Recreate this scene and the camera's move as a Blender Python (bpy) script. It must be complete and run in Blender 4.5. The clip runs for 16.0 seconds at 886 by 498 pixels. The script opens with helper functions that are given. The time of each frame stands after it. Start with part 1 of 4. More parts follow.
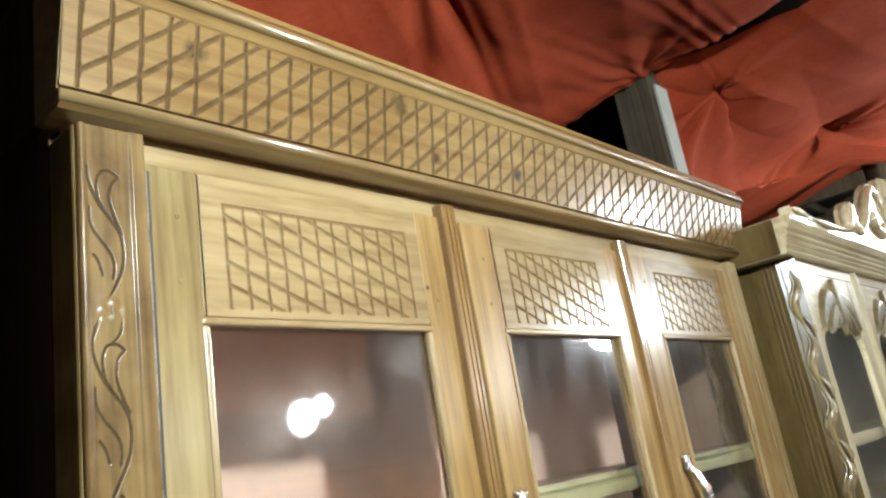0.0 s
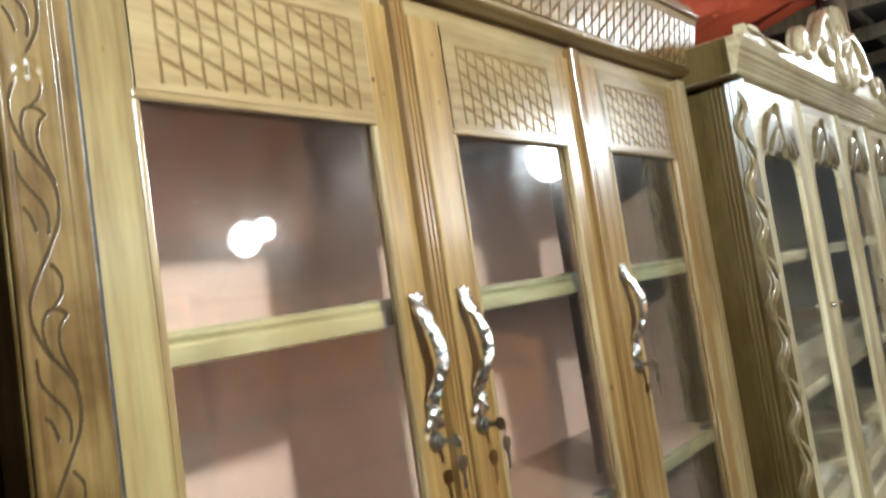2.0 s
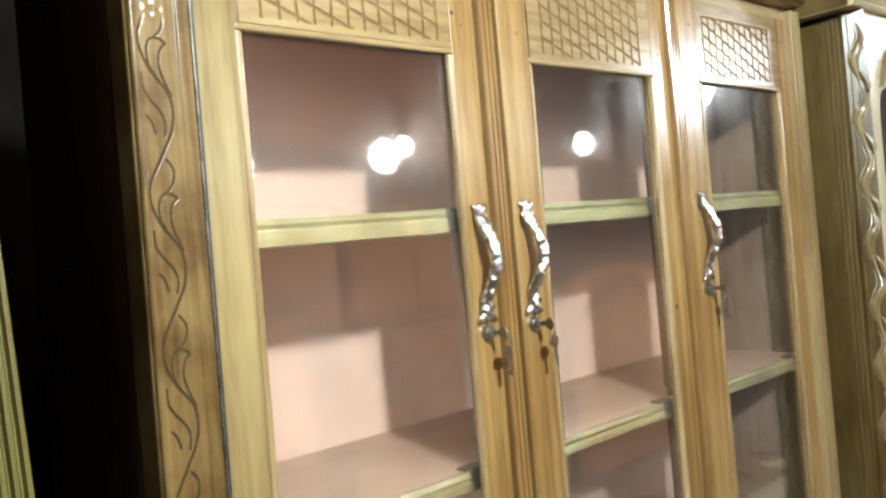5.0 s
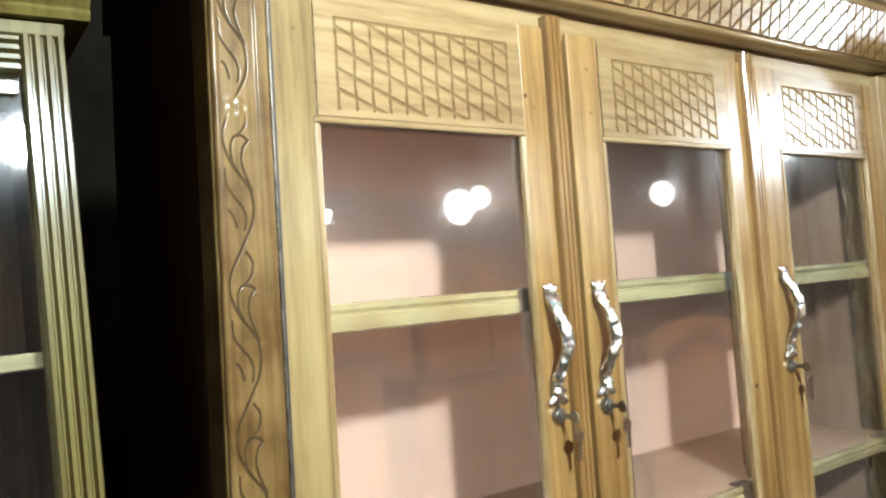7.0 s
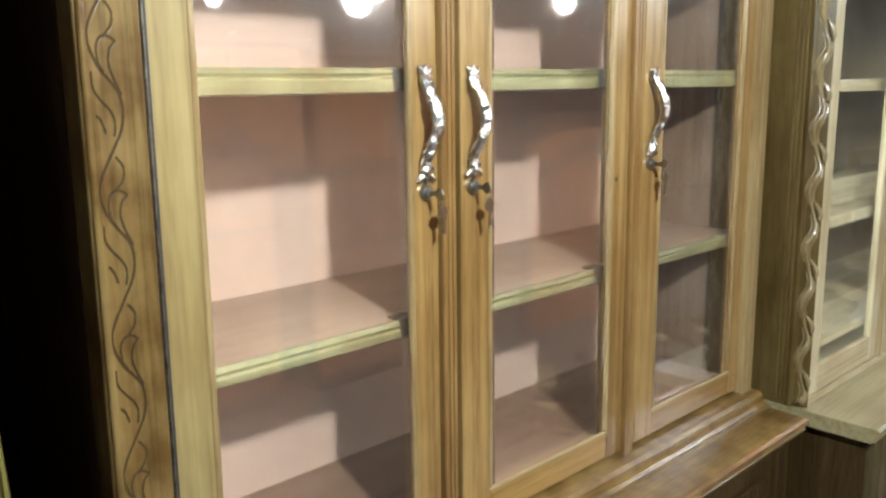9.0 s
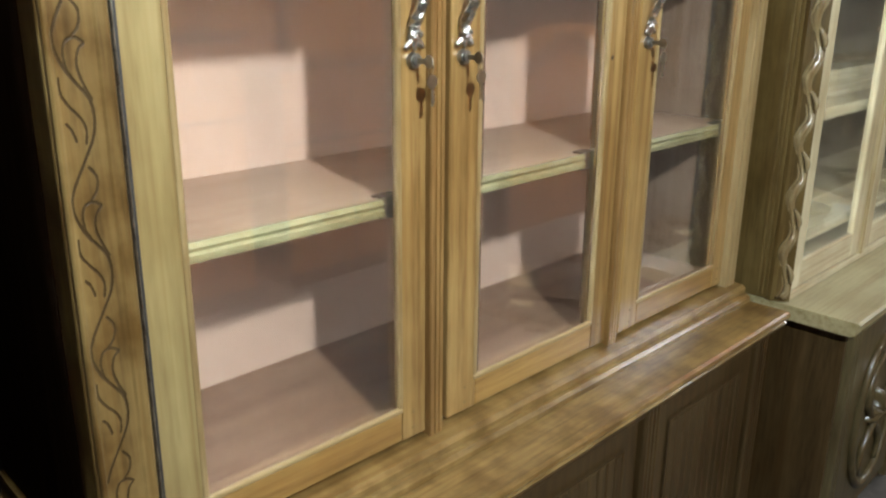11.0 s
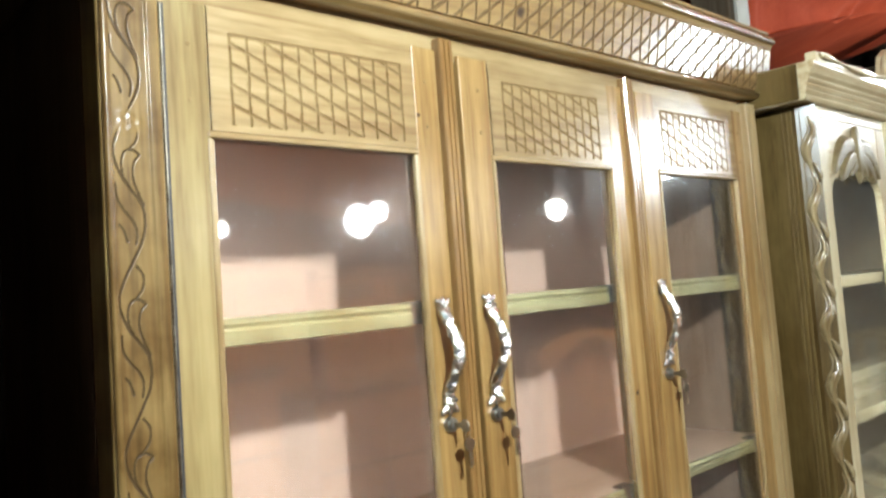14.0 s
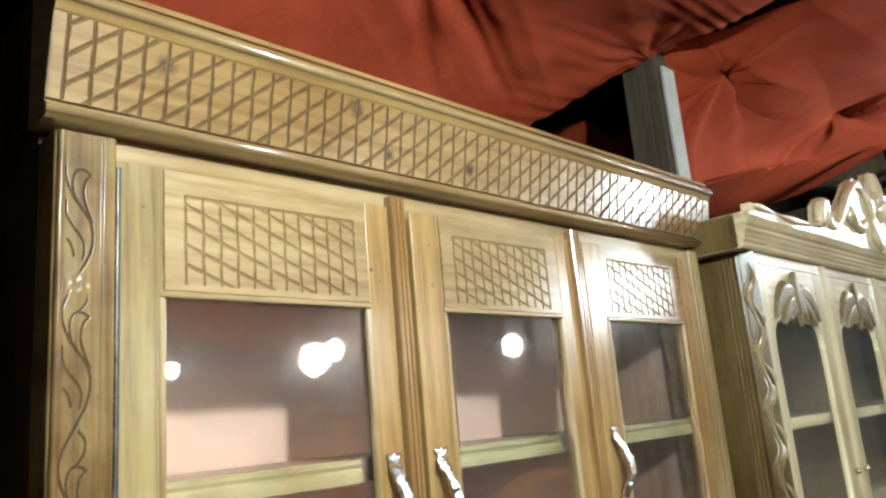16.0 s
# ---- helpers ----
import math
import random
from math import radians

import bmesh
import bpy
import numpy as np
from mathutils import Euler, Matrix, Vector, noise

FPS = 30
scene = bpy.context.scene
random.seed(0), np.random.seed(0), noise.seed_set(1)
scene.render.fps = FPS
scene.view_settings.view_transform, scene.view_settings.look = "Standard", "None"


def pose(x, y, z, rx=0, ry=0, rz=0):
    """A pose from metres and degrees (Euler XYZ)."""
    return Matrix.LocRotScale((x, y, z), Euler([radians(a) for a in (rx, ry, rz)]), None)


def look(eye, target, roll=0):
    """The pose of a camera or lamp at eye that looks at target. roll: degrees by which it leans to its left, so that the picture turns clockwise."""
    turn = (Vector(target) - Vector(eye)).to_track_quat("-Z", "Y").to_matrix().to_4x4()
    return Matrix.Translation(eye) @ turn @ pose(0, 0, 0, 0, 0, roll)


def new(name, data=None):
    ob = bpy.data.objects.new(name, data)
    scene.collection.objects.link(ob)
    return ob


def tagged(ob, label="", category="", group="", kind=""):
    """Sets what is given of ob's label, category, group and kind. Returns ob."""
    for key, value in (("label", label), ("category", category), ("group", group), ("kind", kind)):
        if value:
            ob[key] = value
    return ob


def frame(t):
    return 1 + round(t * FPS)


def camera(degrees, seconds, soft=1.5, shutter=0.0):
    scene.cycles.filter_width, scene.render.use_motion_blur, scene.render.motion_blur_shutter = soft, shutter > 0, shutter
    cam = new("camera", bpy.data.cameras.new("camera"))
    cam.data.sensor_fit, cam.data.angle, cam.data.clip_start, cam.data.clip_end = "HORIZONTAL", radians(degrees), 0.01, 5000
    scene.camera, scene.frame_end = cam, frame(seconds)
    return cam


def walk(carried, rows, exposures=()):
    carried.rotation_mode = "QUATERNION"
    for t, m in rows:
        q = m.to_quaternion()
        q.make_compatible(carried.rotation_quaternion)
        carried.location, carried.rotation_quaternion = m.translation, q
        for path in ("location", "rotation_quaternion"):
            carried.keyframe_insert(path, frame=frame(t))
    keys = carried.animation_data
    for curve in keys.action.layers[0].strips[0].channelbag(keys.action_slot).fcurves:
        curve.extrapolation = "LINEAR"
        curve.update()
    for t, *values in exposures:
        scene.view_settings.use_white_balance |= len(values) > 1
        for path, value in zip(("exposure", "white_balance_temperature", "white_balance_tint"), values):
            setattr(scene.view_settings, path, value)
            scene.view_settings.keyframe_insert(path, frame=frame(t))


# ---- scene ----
cam = camera(57.7, 16.0, soft=2.3, shutter=0.4)
PATH = [
    (0, (0.751, -0.327, 1.682), (-0.478, 1.155, 2.222), -9.8),
    (0.5, (0.754, -0.322, 1.673), (-0.491, 1.173, 2.135), -9.7),
    (1, (0.735, -0.309, 1.665), (-0.5, 1.232, 1.983), -8.8),
    (1.5, (0.723, -0.314, 1.656), (-0.483, 1.257, 1.939), -8.5),
    (2, (0.717, -0.304, 1.633), (-0.501, 1.278, 1.755), -8.8),
    (2.5, (0.702, -0.309, 1.599), (-0.493, 1.293, 1.514), -7.8),
    (3, (0.736, -0.451, 1.597), (-0.319, 1.238, 1.412), -5.3),
    (3.5, (0.725, -0.49, 1.612), (-0.217, 1.263, 1.41), -3.0),
    (4, (0.802, -0.453, 1.606), (-0.314, 1.191, 1.377), -1.7),
    (4.5, (0.927, -0.368, 1.621), (-0.512, 1.011, 1.452), -2.1),
    (4.7, (0.917, -0.346, 1.588), (-0.548, 1.014, 1.514), -4.6),
    (6.8, (0.936, -0.318, 1.665), (-0.689, 0.846, 1.734), -3.8),
    (7, (0.931, -0.332, 1.654), (-0.683, 0.844, 1.751), -4.3),
    (7.5, (0.956, -0.336, 1.647), (-0.651, 0.856, 1.663), -3.7),
    (8, (0.971, -0.328, 1.638), (-0.534, 0.977, 1.459), -2.2),
    (8.5, (0.984, -0.327, 1.617), (-0.453, 1.034, 1.332), -1.6),
    (9, (0.988, -0.325, 1.607), (-0.458, 1.002, 1.22), -1.0),
    (9.5, (0.985, -0.322, 1.592), (-0.411, 1.001, 1.044), -0.2),
    (9.7, (0.967, -0.308, 1.578), (-0.39, 1.015, 0.94), 0.5),
    (11.8, (0.922, -0.299, 1.544), (-0.438, 1.063, 1.0), -0.4),
    (12, (0.925, -0.302, 1.561), (-0.485, 1.043, 1.107), -1.6),
    (12.5, (0.941, -0.319, 1.596), (-0.534, 1.006, 1.339), -3.1),
    (13, (0.939, -0.328, 1.616), (-0.559, 0.988, 1.461), -3.8),
    (13.5, (0.939, -0.334, 1.64), (-0.561, 0.988, 1.607), -4.4),
    (14, (0.964, -0.345, 1.652), (-0.492, 1.022, 1.765), -4.6),
    (14.5, (0.975, -0.35, 1.659), (-0.429, 1.059, 1.867), -4.6),
    (15, (0.981, -0.35, 1.669), (-0.396, 1.074, 1.947), -4.8),
    (15.5, (0.987, -0.351, 1.682), (-0.37, 1.073, 2.04), -5.1),
    (16, (0.991, -0.352, 1.683), (-0.342, 1.077, 2.11), -5.3),
]
EXPOSURES = [(0, -0.06), (0.5, -0.09), (1, -0.24), (1.5, -0.21), (2.5, 0.03), (3, 0.20), (3.5, 0.24), (4, 0.23), (4.5, 0.19), (7, 0.19), (8, 0.14), (8.5, 0.1), (9, 0.05), (9.5, -0.02), (12, -0.03), (12.5, 0.06), (13.5, 0.18), (14, 0.13), (15, -0.09), (16, -0.07)]
walk(cam, [(t, look(eye, target, roll)) for t, eye, target, roll in PATH], EXPOSURES)

# ---- world and lamps ----
world = bpy.data.worlds.new("night")
scene.world = world
world.use_nodes = True
world.node_tree.nodes["Background"].inputs[0].default_value = (0.02, 0.025, 0.035, 1)
world.node_tree.nodes["Background"].inputs[1].default_value = 0.3

# hanging bulbs: place, radius, glow strength, colour
BULBS = [
    ((1.70, 0.06, 2.48), 0.055, 3150, (0.845, 1.0, 1.06)),
    ((3.00, 1.76, 2.10), 0.036, 100, (1.0, 1.0, 0.94)),
    ((3.00, 2.70, 2.15), 0.085, 75, (1.0, 1.0, 0.95)),
    ((3.00, 2.86, 2.21), 0.054, 75, (1.0, 1.0, 0.95)),
    ((3.00, 4.65, 2.25), 0.072, 75, (1.0, 1.0, 0.96)),
    ((2.00, 4.60, 2.50), 0.150, 85, (0.87, 1.0, 1.06)),
    ((0.85, 5.20, 2.75), 0.070, 950, (0.92, 1.0, 1.0)),
]


# ---- materials ----
def mat(name):
    m = bpy.data.materials.new(name)
    m.use_nodes = True
    n = m.node_tree.nodes
    return m, n, m.node_tree.links, n["Principled BSDF"]


def ramp(n, stops):
    r = n.new("ShaderNodeValToRGB")
    while len(r.color_ramp.elements) < len(stops):
        r.color_ramp.elements.new(0.5)
    for e, (p, c) in zip(r.color_ramp.elements, stops):
        e.position, e.color = p, (*c, 1)
    return r


def wood(name, light, dark, axis="z", rough=0.38, coat=0.5, coat_rough=0.2, knots=(), bump=0.10, ior=1.75, streak=0.6, stain=(0.72, 0.66, 0.58), stain_scale=3.2):
    """Planed softwood with long grain along one axis."""
    m, n, l, p = mat(name)
    tc, info, add, mp = n.new("ShaderNodeTexCoord"), n.new("ShaderNodeObjectInfo"), n.new("ShaderNodeVectorMath"), n.new("ShaderNodeMapping")
    mul = n.new("ShaderNodeMath")
    mul.operation, mul.inputs[1].default_value = "MULTIPLY", 7.0
    l.new(info.outputs["Random"], mul.inputs[0])
    l.new(tc.outputs["Object"], add.inputs[0])
    l.new(mul.outputs[0], add.inputs[1])
    l.new(add.outputs[0], mp.inputs["Vector"])
    s = {"x": (0.09, 1, 1), "y": (1, 0.09, 1), "z": (1, 1, 0.09)}[axis]
    mp.inputs["Scale"].default_value = s
    big, fine, wave = n.new("ShaderNodeTexNoise"), n.new("ShaderNodeTexNoise"), n.new("ShaderNodeTexWave")
    big.inputs["Scale"].default_value, big.inputs["Detail"].default_value = 14, 4
    fine.inputs["Scale"].default_value, fine.inputs["Detail"].default_value = 160, 5
    wave.wave_type, wave.bands_direction = "BANDS", {"x": "Y", "y": "Z", "z": "Y"}[axis]
    wave.inputs["Scale"].default_value, wave.inputs["Distortion"].default_value = 9, 7.5
    wave.inputs["Detail"].default_value, wave.inputs["Detail Scale"].default_value = 3, 1.6
    for t in (big, fine, wave):
        l.new(mp.outputs[0], t.inputs["Vector"])
    mx, mx2 = n.new("ShaderNodeMix"), n.new("ShaderNodeMix")
    mx.inputs[0].default_value, mx2.inputs[0].default_value = 0.30, 0.5
    l.new(big.outputs["Fac"], mx.inputs[2])
    l.new(wave.outputs["Fac"], mx.inputs[3])
    l.new(mx.outputs[0], mx2.inputs[2])
    l.new(fine.outputs["Fac"], mx2.inputs[3])
    p.inputs["Coat IOR"].default_value = ior
    mid = [(a * 0.6 + b * 0.4) for a, b in zip(light, dark)]
    r = ramp(n, [(0.28, dark), (0.47, mid), (0.68, light)])
    l.new(mx2.outputs[0], r.inputs[0])
    last = r.outputs[0]
    # blotches of uneven stain
    blot = n.new("ShaderNodeTexNoise")
    blot.inputs["Scale"].default_value, blot.inputs["Detail"].default_value = stain_scale, 4
    l.new(add.outputs[0], blot.inputs["Vector"])
    br = ramp(n, [(0.35, stain), (0.6, (1, 1, 1))])
    l.new(blot.outputs["Fac"], br.inputs[0])
    mm = n.new("ShaderNodeMix")
    mm.data_type, mm.blend_type = "RGBA", "MULTIPLY"
    mm.inputs[0].default_value = 0.85
    l.new(last, mm.inputs[6])
    l.new(br.outputs[0], mm.inputs[7])
    last = mm.outputs[2]
    # narrow darker streaks that run with the grain
    mp3, st, sm = n.new("ShaderNodeMapping"), n.new("ShaderNodeTexNoise"), n.new("ShaderNodeMix")
    mp3.inputs["Scale"].default_value = {"x": (0.012, 1, 1), "y": (1, 0.012, 1), "z": (1, 1, 0.012)}[axis]
    st.inputs["Scale"].default_value, st.inputs["Detail"].default_value = 75, 3
    l.new(add.outputs[0], mp3.inputs["Vector"])
    l.new(mp3.outputs[0], st.inputs["Vector"])
    sr = ramp(n, [(0.40, (1.08, 1.08, 1.08)), (0.52, (0.96, 0.93, 0.88)), (0.66, (0.70, 0.57, 0.42))])
    l.new(st.outputs["Fac"], sr.inputs[0])
    sm.data_type, sm.blend_type = "RGBA", "MULTIPLY"
    sm.inputs[0].default_value = streak
    l.new(last, sm.inputs[6])
    l.new(sr.outputs[0], sm.inputs[7])
    last = sm.outputs[2]
    for kx, ky, kz, size in knots:
        # a dark knot with a ragged edge
        off, ns, dist, kr, km = n.new("ShaderNodeVectorMath"), n.new("ShaderNodeTexNoise"), n.new("ShaderNodeVectorMath"), n.new("ShaderNodeMapRange"), n.new("ShaderNodeMix")
        ns.inputs["Scale"].default_value, ns.inputs["Detail"].default_value = 55, 3
        l.new(tc.outputs["Object"], ns.inputs["Vector"])
        off.operation = "MULTIPLY_ADD"
        l.new(ns.outputs["Color"], off.inputs[0])
        off.inputs[1].default_value = (size * 1.3,) * 3
        l.new(tc.outputs["Object"], off.inputs[2])
        dist.operation = "DISTANCE"
        l.new(off.outputs[0], dist.inputs[0])
        dist.inputs[1].default_value = (kx + size * 0.65, ky + size * 0.65, kz + size * 0.65)
        l.new(dist.outputs["Value"], kr.inputs["Value"])
        kr.inputs["From Min"].default_value, kr.inputs["From Max"].default_value = size * 0.5, size * 1.35
        kr.inputs["To Min"].default_value, kr.inputs["To Max"].default_value = 0.95, 0.0
        km.data_type = "RGBA"
        l.new(kr.outputs[0], km.inputs[0])
        l.new(last, km.inputs[6])
        km.inputs[7].default_value = (0.030, 0.014, 0.006, 1)
        last = km.outputs[2]
    l.new(last, p.inputs["Base Color"])
    p.inputs["Roughness"].default_value = rough
    p.inputs["Specular IOR Level"].default_value = 0.15 if coat else 0.08
    p.inputs["Coat Weight"].default_value, p.inputs["Coat Roughness"].default_value = coat, coat_rough
    lo, hi = coat_rough * 0.7, coat_rough * 1.5
    hi = 0.266 if lo < 0.272 < hi else hi
    rr = ramp(n, [(0.3, (lo,) * 3), (0.7, (hi,) * 3)])
    l.new(blot.outputs["Fac"], rr.inputs[0])
    l.new(rr.outputs[0], p.inputs["Coat Roughness"])
    bp = n.new("ShaderNodeBump")
    bp.inputs["Strength"].default_value, bp.inputs["Distance"].default_value = bump, 0.002
    l.new(mx2.outputs[0], bp.inputs["Height"])
    l.new(bp.outputs[0], p.inputs["Normal"])
    l.new(bp.outputs[0], p.inputs["Coat Normal"])
    return m


def noisy(name, a, b, scale, rough=0.7, bump=0.2, metal=0.0, detail=5, dist=0.004, coat=0.0, spec=0.5):
    m, n, l, p = mat(name)
    tc, t, u = n.new("ShaderNodeTexCoord"), n.new("ShaderNodeTexNoise"), n.new("ShaderNodeTexNoise")
    t.inputs["Scale"].default_value, t.inputs["Detail"].default_value = scale, detail
    u.inputs["Scale"].default_value, u.inputs["Detail"].default_value = scale * 11, 4
    l.new(tc.outputs["Object"], t.inputs["Vector"])
    l.new(tc.outputs["Object"], u.inputs["Vector"])
    mx = n.new("ShaderNodeMix")
    mx.inputs[0].default_value = 0.35
    l.new(t.outputs["Fac"], mx.inputs[2])
    l.new(u.outputs["Fac"], mx.inputs[3])
    r = ramp(n, [(0.35, a), (0.65, b)])
    l.new(mx.outputs[0], r.inputs[0])
    l.new(r.outputs[0], p.inputs["Base Color"])
    p.inputs["Roughness"].default_value, p.inputs["Metallic"].default_value = rough, metal
    p.inputs["Coat Weight"].default_value = coat
    p.inputs["Specular IOR Level"].default_value = spec
    bp = n.new("ShaderNodeBump")
    bp.inputs["Strength"].default_value, bp.inputs["Distance"].default_value = bump, dist
    l.new(mx.outputs[0], bp.inputs["Height"])
    l.new(bp.outputs[0], p.inputs["Normal"])
    return m


def glow(name, colour, strength):
    m, n, l, p = mat(name)
    p.inputs["Base Color"].default_value = (0.8, 0.8, 0.8, 1)
    p.inputs["Emission Color"].default_value = (*colour, 1)
    p.inputs["Emission Strength"].default_value = strength
    return m


def glass_material(name="window_glass", film=0.05, smear=0.038):
    """Thin clear glass with a faint film of dust and polish smears."""
    m, n, l, p = mat(name)
    p.inputs["Base Color"].default_value = (0.97, 0.985, 0.975, 1)
    p.inputs["Roughness"].default_value, p.inputs["IOR"].default_value = 0.028, 1.85
    p.inputs["Transmission Weight"].default_value = 1.0
    d, mix, out = n.new("ShaderNodeBsdfDiffuse"), n.new("ShaderNodeMixShader"), n["Material Output"]
    d.inputs["Color"].default_value = (0.75, 0.74, 0.70, 1)
    tc, t = n.new("ShaderNodeTexCoord"), n.new("ShaderNodeTexNoise")
    t.inputs["Scale"].default_value, t.inputs["Detail"].default_value = 5, 5
    t.inputs["Distortion"].default_value = 1.2
    l.new(tc.outputs["Object"], t.inputs["Vector"])
    r = ramp(n, [(0.35, (film * 0.3,) * 3), (0.75, (film,) * 3)])
    l.new(t.outputs["Fac"], r.inputs[0])
    l.new(r.outputs[0], mix.inputs[0])
    # greasy polish that scatters a little of each highlight
    gl, mg = n.new("ShaderNodeBsdfGlossy"), n.new("ShaderNodeMixShader")
    gl.inputs["Roughness"].default_value = 0.16
    sm, smp = n.new("ShaderNodeTexNoise"), n.new("ShaderNodeMapping")
    smp.inputs["Scale"].default_value, smp.inputs["Rotation"].default_value = (1, 9, 2.5), (0.6, 0, 0)
    sm.inputs["Scale"].default_value, sm.inputs["Detail"].default_value = 2.2, 4
    l.new(tc.outputs["Object"], smp.inputs["Vector"])
    l.new(smp.outputs[0], sm.inputs["Vector"])
    smr = ramp(n, [(0.35, (smear * 0.15,) * 3), (0.7, (smear,) * 3)])
    l.new(sm.outputs["Fac"], smr.inputs[0])
    l.new(smr.outputs[0], mg.inputs[0])
    l.new(p.outputs[0], mg.inputs[1])
    l.new(gl.outputs[0], mg.inputs[2])
    l.new(mg.outputs[0], mix.inputs[1])
    l.new(d.outputs[0], mix.inputs[2])
    l.new(mix.outputs[0], out.inputs["Surface"])
    return m


VARNISH = dict(light=(0.334, 0.238, 0.116), dark=(0.210, 0.134, 0.056), coat=1.0, coat_rough=0.25)
oak_z = wood("varnished_wood_upright", axis="z", **VARNISH)
oak_y = wood("varnished_wood_level", axis="y", streak=0.3, **VARNISH)
KNOTS = [(0.2, 0.217, 1.419, 0.005), (0.2, -0.331, 1.948, 0.004), (0.2, 0.62, 1.12, 0.004)]
oak_warm = wood("varnished_wood_orange", (0.328, 0.200, 0.073), (0.190, 0.106, 0.034), "z", coat=1.0, coat_rough=0.25, knots=KNOTS)
oak_warm_y = wood("varnished_wood_orange_level", (0.325, 0.186, 0.058), (0.190, 0.100, 0.028), "y", coat=1.0, coat_rough=0.25, streak=0.35)
oak_fascia = wood("varnished_wood_knotty", axis="y", knots=[(0.235, -0.71, 2.198, 0.014), (0.235, -0.374, 2.213, 0.015), (0.235, -0.298, 2.146, 0.012), (0.235, -0.09, 2.156, 0.012), (0.235, 0.37, 2.19, 0.010)], light=(0.236, 0.148, 0.055), dark=(0.144, 0.082, 0.027), coat=0.65, coat_rough=0.15)
oak_post = wood("varnished_wood_reddish", (0.265, 0.150, 0.052), (0.145, 0.074, 0.023), "z", coat=1.0, coat_rough=0.17)
oak_counter = wood("varnished_wood_counter", (0.245, 0.150, 0.052), (0.105, 0.060, 0.020), "y", coat=0.6, coat_rough=0.175, stain=(0.5, 0.44, 0.36), stain_scale=16)
oak_dark = wood("varnished_wood_deep", (0.190, 0.120, 0.043), (0.082, 0.047, 0.016), "z", coat=0.2, coat_rough=0.16, ior=1.5, stain=(0.42, 0.32, 0.21), stain_scale=11)
# base wood darkened: the shade below the counters is in its colour
base_wood = wood("base_wood_shade_tone", (0.072, 0.043, 0.017), (0.028, 0.016, 0.006), "z", coat=0.3, coat_rough=0.3)
oak_side = wood("dark_side_wood", (0.058, 0.031, 0.018), (0.027, 0.014, 0.008), "z", coat=0.0, rough=0.75)
oak_stile = wood("varnished_wood_greenish", (0.275, 0.204, 0.088), (0.172, 0.118, 0.044), "z", coat=1.0, coat_rough=0.25)
# groove colours, darker than the boards they are cut into
groove_wood = wood("brown_groove_wood", (0.216, 0.148, 0.066), (0.151, 0.099, 0.040), "y", coat=0.0, rough=0.6)
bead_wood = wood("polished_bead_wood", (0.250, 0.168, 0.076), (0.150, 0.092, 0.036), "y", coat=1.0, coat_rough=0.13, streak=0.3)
fascia_groove = wood("fascia_groove_wood", (0.119, 0.072, 0.029), (0.079, 0.046, 0.018), "y", coat=0.0, rough=0.6)
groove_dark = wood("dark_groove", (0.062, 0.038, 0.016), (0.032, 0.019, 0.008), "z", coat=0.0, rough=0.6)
pale_z = wood("pale_raw_wood_upright", (0.575, 0.492, 0.325), (0.405, 0.322, 0.182), "z", coat=0.8, coat_rough=0.22)
pale_y = wood("pale_raw_wood_level", (0.575, 0.492, 0.325), (0.405, 0.322, 0.182), "y", coat=0.8, coat_rough=0.22)
back_wood = wood("brownish_back_wood", (0.250, 0.195, 0.120), (0.160, 0.118, 0.066), "z", coat=0.1, coat_rough=0.25)
pale_leaf = wood("olive_carving", (0.190, 0.150, 0.080), (0.100, 0.074, 0.036), "z", coat=0.12, coat_rough=0.25)
brown_z = wood("brown_side_wood", (0.122, 0.080, 0.027), (0.062, 0.038, 0.012), "z", coat=0.12, coat_rough=0.3, stain=(0.62, 0.56, 0.46), stain_scale=6, streak=0.25)
lip_wood = wood("greenish_shelf_lipping", (0.20, 0.170, 0.088), (0.11, 0.088, 0.040), "y", coat=0.3, stain=(0.6, 0.54, 0.44), stain_scale=8, streak=0.3)
yellow_z = wood("yellow_fluted_wood", (0.140, 0.112, 0.030), (0.076, 0.058, 0.015), "z", coat=0.18, coat_rough=0.14, rough=0.5)
pink = noisy("pink_primer", (0.440, 0.276, 0.205), (0.500, 0.322, 0.246), 5, 0.62, 0.08, spec=0.2)
shelf_pink = wood("pink_plywood", (0.345, 0.226, 0.164), (0.258, 0.156, 0.108), "y", coat=0.05, coat_rough=0.4, streak=0.3, bump=0.05)
black_bit = noisy("matt_black", (0.012, 0.010, 0.009), (0.03, 0.024, 0.02), 30, 0.6)
chrome = noisy("chrome", (0.52, 0.48, 0.40), (0.82, 0.79, 0.73), 150, 0.26, 0.5, 1.0, dist=0.002)
brass_key = noisy("nickel_key", (0.30, 0.25, 0.18), (0.42, 0.36, 0.27), 60, 0.35, 0.05, 1.0)
hinge_metal = noisy("tarnished_hinge", (0.08, 0.065, 0.045), (0.32, 0.28, 0.21), 40, 0.3, 0.2, 0.9)
steel_dark = noisy("lock_face", (0.20, 0.19, 0.17), (0.34, 0.33, 0.30), 90, 0.3, 0.03, 0.9)
glass = glass_material(film=0.0025)
glass_near = glass_material("window_glass_clean", 0.002, 0.0015)
glass_far = glass_material("window_glass_dusty", 0.015, 0.02)
cloth = noisy("red_cloth", (0.235, 0.034, 0.013), (0.300, 0.050, 0.020), 6, 0.85, 0.10, dist=0.002, spec=0.05)
brown_cloth = noisy("red_brown_cloth", (0.250, 0.080, 0.026), (0.330, 0.112, 0.038), 5, 0.85, 0.10, dist=0.002, spec=0.05)
rope_wood = wood("rope_carving_wood", (0.24, 0.180, 0.092), (0.13, 0.092, 0.042), "z", coat=0.7, coat_rough=0.17)
